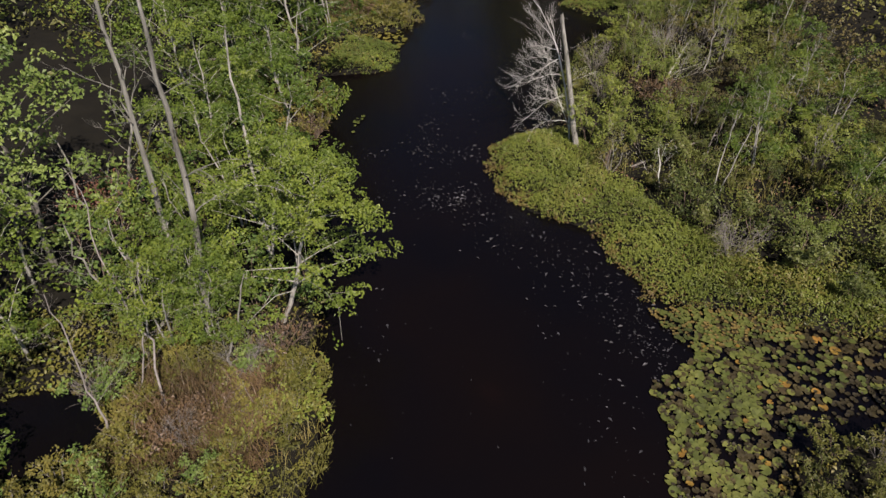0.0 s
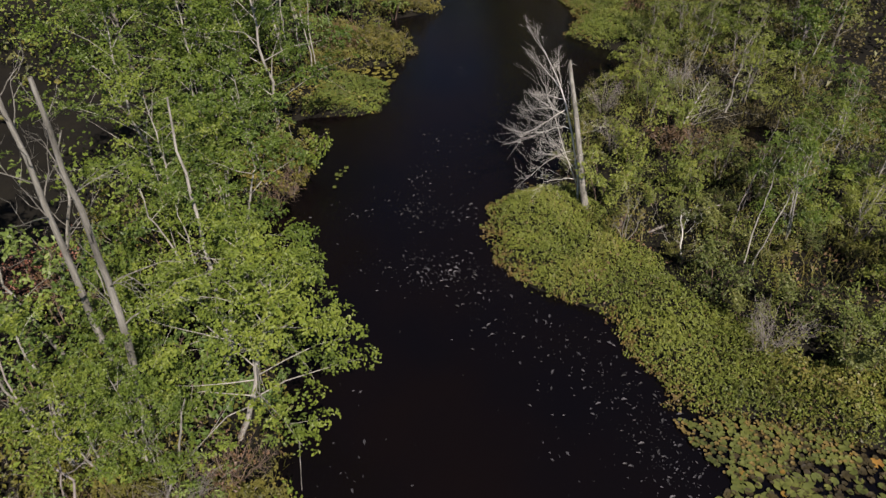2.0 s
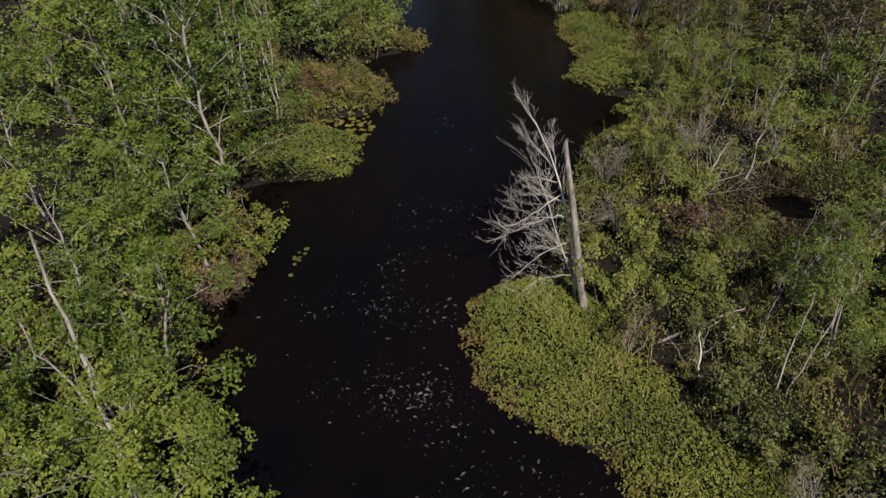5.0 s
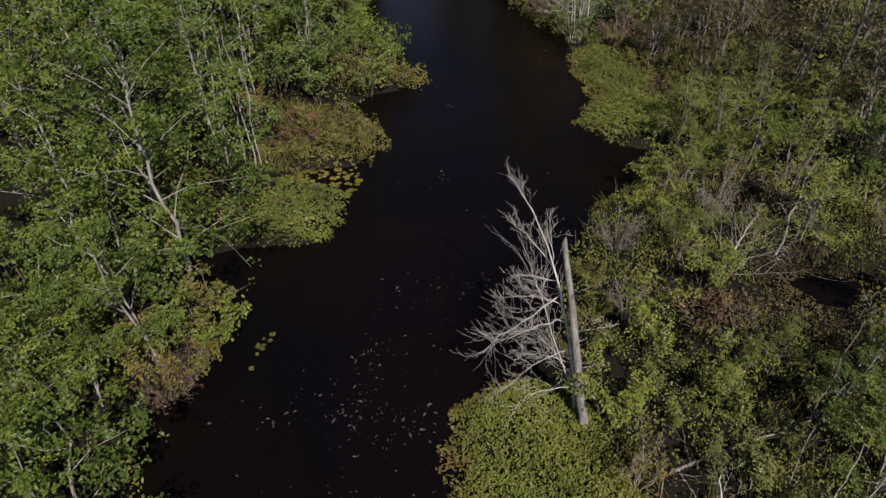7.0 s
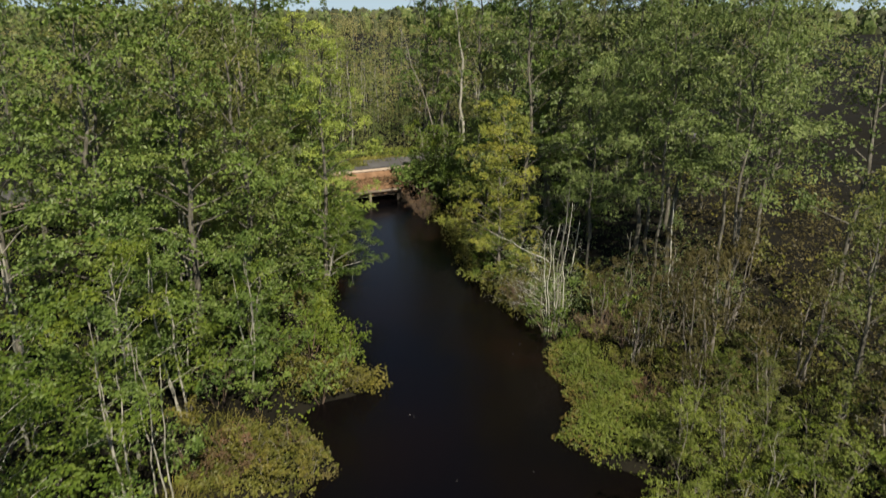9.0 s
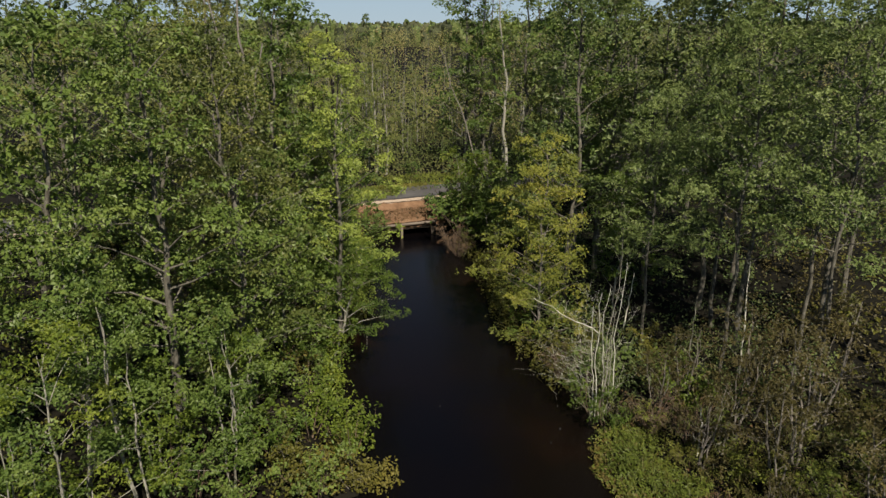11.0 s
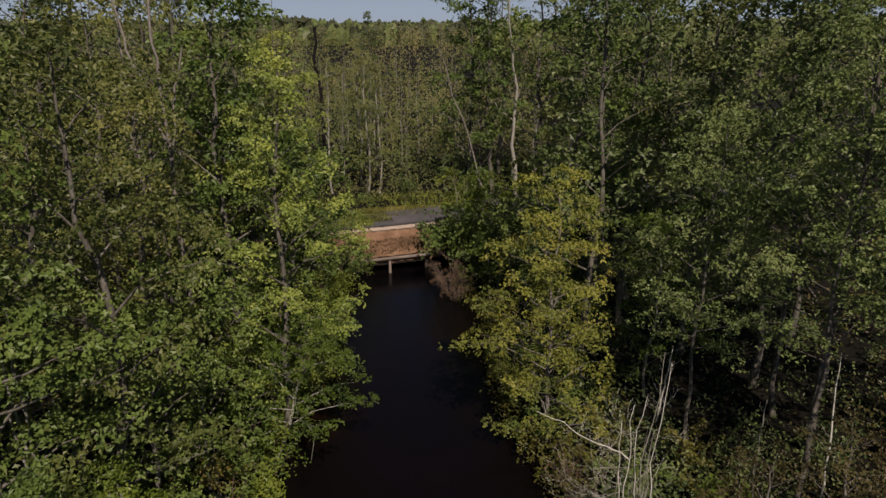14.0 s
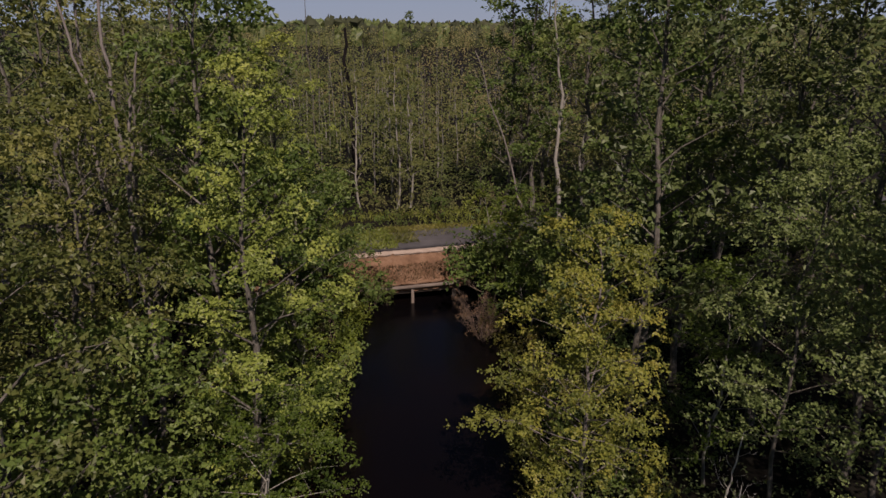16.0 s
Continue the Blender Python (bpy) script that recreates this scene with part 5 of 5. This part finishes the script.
carpet("ground_cover", "thin low plants on the wet ground of the marsh", 19000, 2, 17.5, 12, 42, LEAF["sage"], 0.084, 0.16, mottled(0.3, -9, 9), 2)
carpet("ground_cover", "thin low plants on the wet western bank", 10000, -9, -2, 11, 31, LEAF["olive"], 0.084, 0.16, mottled(0.3, -9, 9), 2)
# the dark leaf colour here imitates shadow on the eastern marsh plants
carpet("ground_cover", "brown-green low plants, coloured dark for the shadow patches of the marsh", 16000, 8, 13.6, 21, 28, LEAF["brown"], 0.065, 0.2, mottled(0.3, -9, 9), 2, True)
lx, ly = crng.normal(-10.7, 0.55, 1600), crng.normal(17.4, 0.6, 1600)
lb_ = Buf()
lb_.quads(leaves(crng, np.stack([lx, ly, np.maximum(ground_z(lx, ly), 0) + 0.02 + 0.25 * crng.random(1600) * np.exp(-((lx + 10.7) ** 2 + (ly - 17.4) ** 2))], 1), 0.07, 1.2))
tagged(new("leaf_litter", lb_.mesh("leaf_litter", LEAF["rust"], False)), "heap of rust-red leaf litter in a dark hollow", "leaf litter", kind="stuff")


def blades(name, label, x, y, z, length, width, mat, lean=0.45):
    n = len(x)
    base = np.stack([x, y, z], 1)
    d = np.stack([crng.normal(size=n) * lean, crng.normal(size=n) * lean, np.ones(n)], 1)
    d *= (length * crng.uniform(0.5, 1.2, n) / np.linalg.norm(d, axis=1))[:, None]
    w = np.stack([crng.normal(size=n), crng.normal(size=n), np.zeros(n)], 1)
    w *= width / (np.linalg.norm(w, axis=1)[:, None] + 1e-9)
    bow = d * [0.3, 0.3, -0.12]
    b = Buf()
    b.quads(np.stack([base - w, base + w, base + d * 0.6 + w * 0.7, base + d * 0.6 - w * 0.7], 1))
    b.quads(np.stack([base + d * 0.6 - w * 0.7, base + d * 0.6 + w * 0.7, base + d + bow + w * 0.1, base + d + bow - w * 0.1], 1))
    tagged(new(name, b.mesh(name, mat, False)), label, "grass", kind="stuff")


def sow(n, x0, x1, y0, y1, ok):
    x, y = crng.uniform(x0, x1, n), crng.uniform(y0, y1, n)
    k = ok(x, y)
    return x[k], y[k], np.maximum(ground_z(x[k], y[k]), 0) - 0.03


blades("sedge_grass", "tufted olive sedge on the low bank", *sow(5200, -8, -2.2, 4, 12, lambda x, y: into_bank(x, y) > 0.05), 0.42, 0.009, LEAF["sedge"])
blades("sedge_grass", "dry sedge between the marsh shrubs", *sow(11000, 3.5, 16, 13, 42, lambda x, y: (into_bank(x, y) > 0.2) & mottled(0.7, 0.0, 9)(x, y)), 0.7, 0.012, LEAF["sedge"])
blades("sedge_grass", "reddish dead stalks on the bank", *sow(4200, -7, -3.6, 7.8, 10.6, lambda x, y: mottled(0.2, -0.2, 9)(x, y)), 0.6, 0.009, LEAF["russet"])
blades("sedge_grass", "olive sedge fringe on the western point", *sow(3400, -5.5, -0.6, 30.4, 35, lambda x, y: (into_bank(x, y) > 0.3) & mottled(0.5, -0.2, 9)(x, y)), 0.45, 0.012, LEAF["sedge"])


def verge(v0, v1, n, u0=-34, u1=34, gap=False):
    u, v = crng.uniform(u0, u1, n), crng.uniform(v0, v1, n)
    x = BRIDGE.x + u * ALONG.x + v * ACROSS.x
    y = BRIDGE.y + u * ALONG.y + v * ACROSS.y
    return x, y, np.maximum(ground_z(x, y), 1.2 if v0 > 5 else 0) - 0.03


blades("verge_grass", "yellow-green grass on the far road verge", *verge(6.7, 12.5, 5500, -18, 8), 0.4, 0.02, LEAF["bed"], 0.6)
blades("verge_grass", "worn grass creeping over the edges of the asphalt", *[q if i < 2 else np.full(len(q), ROAD_Z - 0.01) for i, q in enumerate(verge(5.0, 7.2, 3600, -20, 4))], 0.2, 0.016, LEAF["sage"], 0.7)
blades("verge_grass", "tufts of grass along the sandy shoulder", *[q if i < 2 else np.full(len(q), ROAD_Z - 0.02) for i, q in enumerate(verge(2.3, 3.3, 700, -14, -1.5))], 0.28, 0.016, LEAF["olive"], 0.7)
blades("verge_grass", "grass overgrowing the road past the bridge", *[q if i < 2 else np.full(len(q), ROAD_Z - 0.01) for i, q in enumerate(verge(3.3, 7.0, 9000, -13, 0.3))], 0.24, 0.034, LEAF["bed"], 0.7)
blades("verge_grass", "thin grass reaching in over the asphalt", *[q if i < 2 else np.full(len(q), ROAD_Z - 0.01) for i, q in enumerate(verge(4.0, 7.2, 800, 0.2, 1.6))], 0.2, 0.03, LEAF["sage"], 0.7)
blades("verge_grass", "low grass along the far side of the asphalt", *[q if i < 2 else np.full(len(q), ROAD_Z - 0.01) for i, q in enumerate(verge(6.2, 7.3, 1600, 0.2, 7))], 0.16, 0.03, LEAF["sage"], 0.7)
xv, yv, _ = verge(0.25, 1.5, 5200, -7.0, 3.2)
vv = bridge_axes(xv, yv)[1]
blades("verge_grass", "dead rust-coloured grass on the bridge fill", xv, yv, 0.98 + (vv - 0.12) / 2.18 * (ROAD_Z - 1.03) - 0.03, 0.26, 0.012, LEAF["russet"], 0.7)
blades("verge_grass", "green grass on the road embankment", *verge(-0.4, 2.3, 2600, -18, -5.2), 0.45, 0.018, LEAF["olive"], 0.6)

# ---------------------------------------------------------------- water lilies


def pad_quads(r, turns=10, notch=0.35):
    th = np.linspace(notch, 2 * np.pi - notch, turns + 1)
    rim = np.stack([r * np.cos(th), r * np.sin(th), 0.012 + 0.05 * r * np.sin(3 * th)], 1)
    c = np.array([r * 0.15, 0, 0.0])
    return np.array([[c, rim[i], rim[i + 1], rim[i + 2]] for i in range(0, turns, 2)])


LILY_BAY = [(6.7, 12.5), (5.9, 11.0), (4.8, 10.4), (5.0, 9.1), (4.6, 7.6), (4.7, 5.6), (7.2, 5.6), (7.7, 9.1), (10.0, 9.6), (12.6, 10.8), (12.6, 12.9), (9.0, 13.0)]
DENSE_PADS = [(5.9, 11.0), (4.8, 10.4), (5.0, 9.1), (4.6, 7.6), (4.7, 5.6), (6.6, 5.6), (6.9, 9.0), (8.2, 10.2), (7.6, 11.4), (6.8, 12.2)]
patch = thing("water_lily_patch", "floating lily pads, green with some turned orange, on black water", "water lilies")
pads = []
for r in (0.075, 0.105, 0.135):
    for m in ("pad", "pad_turned", "pad_brown"):
        b = Buf()
        b.quads(pad_quads(r))
        pads.append(b.mesh("lily_pad", LEAF[m], False))
taken = []


def room(x, y, gap):
    """True, and the place is taken, where no pad lies closer than gap."""
    if any((x - a) ** 2 + (y - c) ** 2 < gap * gap for a, c in taken):
        return False
    taken.append((x, y))
    return True


for _ in range(9000):
    x, y = crng.uniform(4.5, 12.5), crng.uniform(6.0, 13.0)
    dense = bool(inside(x, y, DENSE_PADS))
    if len(taken) >= 290:
        break
    if not inside(x, y, LILY_BAY) or crng.random() > (1.0 if dense else 0.3) or float(into_bank(np.array(x), np.array(y))) > 0.3 or not room(x, y, 0.17):
        continue
    m = crng.choice(3, p=[0.74, 0.04, 0.22] if dense else [0.56, 0.05, 0.39])
    ob = part("lily_pad", pads[crng.integers(0, 3) * 3 + m], patch)
    ob.matrix_basis = pose(x, y, 0.014 + 0.02 * crng.random(), crng.normal() * 3, crng.normal() * 3, crng.uniform(0, 360))


def many_pads(name, label, x, y, mat, r0, r1, z=0.006, gap=0.0):
    q = []
    for a, c in zip(x, y):
        if gap and not room(a, c, gap):
            continue
        p = pad_quads(crng.uniform(r0, r1), 8).reshape(-1, 3)
        t = crng.uniform(0, 6.28)
        p = p @ np.array([[math.cos(t), math.sin(t), 0], [-math.sin(t), math.cos(t), 0], [0, 0, 1]])
        tilt = crng.normal(size=2) * 0.06
        p[:, 2] += p[:, 0] * tilt[0] + p[:, 1] * tilt[1] + 0.02
        q.append(p + [a, c, z + 0.02 * crng.random()])
    b = Buf()
    b.quads(np.concatenate(q))
    tagged(new(name, b.mesh(name, mat, False)), label, "water lilies", kind="stuff")


def in_poly(n, poly, ok=lambda x, y: x > -99):
    xs_, ys_ = [p[0] for p in poly], [p[1] for p in poly]
    x, y = crng.uniform(min(xs_), max(xs_), n), crng.uniform(min(ys_), max(ys_), n)
    k = inside(x, y, poly) & ok(x, y)
    return x[k], y[k]


many_pads("lily_pads", "brown sunken lily pads between the green ones", *in_poly(2600, LILY_BAY), LEAF["pad_brown"], 0.035, 0.085, 0.003)
many_pads("lily_pads", "more green lily pads packed in the bay", *in_poly(4200, DENSE_PADS, lambda x, y: np.sin(x * 2.1 + 0.7) * np.sin(y * 2.3 + x * 0.6) > -0.12), LEAF["pad"], 0.075, 0.125, 0.012, 0.112)
many_pads("lily_pads", "scattered olive pads at the back of the bay", *in_poly(1500, LILY_BAY, lambda x, y: (np.sin(x * 1.5 + 0.7) * np.sin(y * 1.9 + x * 0.6) > 0.0) | (y > 12.0)), LEAF["pad"], 0.06, 0.12, 0.012, 0.14)
JOIN = [(5.3, 12.9), (5.6, 12.2), (6.2, 11.3), (6.9, 11.6), (7.7, 11.8), (9.0, 11.7), (9.0, 12.3), (7.0, 12.9)]
many_pads("lily_pads", "small green leaves where the plant bed meets the pads", *in_poly(420, JOIN), LEAF["pad"], 0.04, 0.085, 0.04, 0.07)
many_pads("lily_pads", "olive-brown leaves where the plant bed meets the pads", *in_poly(700, JOIN), LEAF["bed_edge"], 0.03, 0.06, 0.03, 0.06)
many_pads("lily_pads", "orange and yellow ageing pads among the green", *in_poly(60, LILY_BAY), LEAF["pad_turned"], 0.03, 0.07, 0.04)
many_pads("lily_pads", "olive lily pads off the western point", *in_poly(130, [(-4.4, 29.6), (-1.9, 29.2), (-1.5, 30.6), (-2.2, 31.4), (-4.0, 31.2)]), LEAF["olive"], 0.06, 0.11, 0.02)
many_pads("lily_pads", "a few pads by the west bank", crng.normal(-3.3, 0.28, 9), crng.normal(22.6, 0.35, 9), LEAF["pad"], 0.05, 0.09)

fx, fy = [], []
for cx, cy, sx, sy, n in ((0.3, 20.1, 1.1, 0.45, 60), (0.0, 17.6, 0.75, 0.6, 60), (-0.7, 21.4, 0.6, 0.4, 25), (0.6, 24.4, 0.6, 0.8, 30), (0.85, 30.2, 0.5, 0.5, 12), (4.2, 11.6, 0.7, 2.2, 45), (2.6, 16.0, 0.9, 0.7, 30), (1.0, 17.4, 0.7, 0.5, 25), (5.4, 12.6, 0.5, 0.6, 40), (-1.8, 12.4, 0.3, 1.2, 25), (1, 15, 2.5, 8, 100), (3, 33, 2.2, 5, 60), (0.2, 18.2, 1.2, 0.35, 160), (0.4, 20.6, 1.6, 0.3, 160), (1.2, 16.3, 0.5, 0.9, 50), (-0.4, 22.2, 0.4, 1.0, 90), (2.6, 14.2, 0.4, 1.4, 50), (1.4, 25.2, 1.3, 0.3, 60), (3.6, 9.4, 0.5, 1.6, 50), (4.9, 12.5, 0.5, 0.9, 170), (4.3, 14.0, 0.6, 0.9, 150), (5.3, 11.2, 0.4, 0.8, 90), (3.4, 15.4, 0.5, 0.5, 40), (0.3, 17.8, 0.55, 0.3, 90)):
    fx.append(crng.normal(cx, sx, n)), fy.append(crng.normal(cy, sy, n))
fx, fy = np.concatenate(fx), np.concatenate(fy)
k = into_bank(fx, fy) < -0.15
b = Buf()
q = leaves(crng, np.stack([fx[k], fy[k], np.full(k.sum(), 0.012)], 1), crng.choice([0.03, 0.065, 0.13], k.sum(), p=[0.55, 0.33, 0.12]), 6.0, 0.45, 0.02)
b.quads(q)
tagged(new("floating_leaves", b.mesh("floating_leaves", LEAF["floating"], False)), "pale fallen leaves and bits floating on dark water", "floating leaves", kind="stuff")

# ---------------------------------------------------------------- the plain to the horizon
def woods(name, label, x, y, h, per, size, rng):
    """Many small trees whose crowns run together."""
    n, z = len(x), ground_z(x, y)
    t = rng.random((n, per)) ** 0.9
    wide = (0.25 + 1.25 * np.sin(np.pi * np.clip(1.06 - t, 0, 1)) ** 0.8) * (h[:, None] / 7) * (1 + y[:, None] / 900)
    a, q = rng.uniform(0, 6.28, (n, per)), np.sqrt(rng.random((n, per)))
    pos = np.stack([x[:, None] + wide * q * np.cos(a), y[:, None] + wide * q * np.sin(a), z[:, None] + h[:, None] * (0.1 + 0.9 * t)], -1).reshape(-1, 3)
    buf = Buf()
    buf.quads(leaves(rng, pos, np.repeat(size, per), 0.75, 0.8))
    tagged(new(name, buf.mesh(name, LEAF["far"], False)), label, "woods", kind="stuff")


def far_crowns(x, y, h, rng):
    """Distant trees: ragged tapering crowns of a few facets, packed together."""
    bufs = (Buf(), Buf())
    for k, (x_, y_, h_) in enumerate(zip(x, y, h)):
        buf = bufs[k % 2]
        wide = h_ * rng.uniform(0.13, 0.27) * (1 + y_ / 1400)
        f = np.array([0.0, 0.4, 0.7, 0.9, 1.0])
        r = wide * np.array([0.9, 1.0, 0.95, 0.72, 0.22])
        th = np.arange(6) * 1.0472 + rng.uniform(0, 6.28)
        jag = rng.uniform(0.45, 1.45, (5, 6))
        ring = np.stack([x_ + r[:, None] * jag * np.cos(th), y_ + r[:, None] * jag * np.sin(th), h_ * f[:, None] * rng.uniform(0.86, 1.08, (5, 6))], -1)
        i, j = np.meshgrid(np.arange(4), np.arange(6), indexing="ij")
        buf.add(ring, np.stack([i * 6 + j, i * 6 + (j + 1) % 6, (i + 1) * 6 + (j + 1) % 6, (i + 1) * 6 + j], -1))
    for buf, mat, label in zip(bufs, ("distant", "deep"), ("olive-brown far woods stretching to the horizon", "dull green far woods stretching to the horizon")):
        tagged(new("far_woods", buf.mesh("far_woods", LEAF[mat], False)), label, "woods", kind="stuff")


def rolling(x, y):
    return 0.8 + 0.5 * (np.sin(x * 0.07 + 1.3 * np.sin(y * 0.03)) * np.sin(y * 0.05 + 1) + 0.5)


fy = 80 + 125 * crng.random(1000) ** 1.25
fx = 3.5 + (fy - 22) * crng.uniform(-0.62, 0.22, 1000)
k = bridge_axes(fx, fy)[1] > 14
fx, fy = fx[k], fy[k]
nh = crng.uniform(2.5, 7.5, len(fx)) * np.where(crng.random(len(fx)) < 0.2, 1.6, 1) * rolling(fx, fy)
nh = np.minimum(nh, 8.5 + crng.random(len(fx)))
woods("far_woods", "low olive and green woods on the plain", fx, fy, nh, 54, 0.19 + fy * 0.0008, crng)
near = crng.random(len(fx)) < 0.3
foot = np.stack([fx, fy, ground_z(fx, fy) - 0.2], 1)[near]
tb = Buf()
tb.twigs(foot, foot + np.stack([crng.normal(size=near.sum()) * 0.3, crng.normal(size=near.sum()) * 0.3, nh[near] * 1.15 + 0.3], 1), 0.05, 0.015)
tagged(new("far_trunks", tb.mesh("far_trunks", BARK_PALE)), "thin pale trunks of the far woods", "woods", kind="stuff")
wy = crng.uniform(82, 200, 620)
wx = 3 + (wy - 18) * np.where(crng.random(620) < 0.5, crng.uniform(-0.8, -0.6, 620), crng.uniform(0.2, 0.75, 620))
k = bridge_axes(wx, wy)[1] > 14
woods("far_woods", "olive and green woods to both sides of the plain", wx[k], wy[k], crng.uniform(4, 9, 620)[k], 26, 0.3 + wy[k] * 0.001, crng)
dist = crng.uniform(185, 460, 700)
fx = dist * crng.uniform(-0.72, 0.5, 700)
woods("far_woods", "olive woods in the middle distance of the plain", fx, dist, crng.uniform(7, 12.5, 700), 50, 0.2 + dist * 0.0012, crng)
dist = 430 + 1300 * crng.random(2900) ** 1.6
fx = dist * crng.uniform(-0.8, 0.6, 2900)
far_crowns(fx, dist, crng.uniform(9.5, 16.0, 2900) * (0.8 + 0.22 * rolling(fx * 0.6, dist * 0.6)), crng)
spire = tree("conifer", "dark narrow conifer spire above the far woods", 151, 13.5, 1.5, 0.19, 2600, LEAF["deep"], BARK_DARK, 20, 0.1, 0.1, 0.05, clump=0.4, group=PLAIN)
put(spire, [(-14.9, 109.0, 1.0, 0), (-10.4, 88.0, 0.62, 50)], crng)
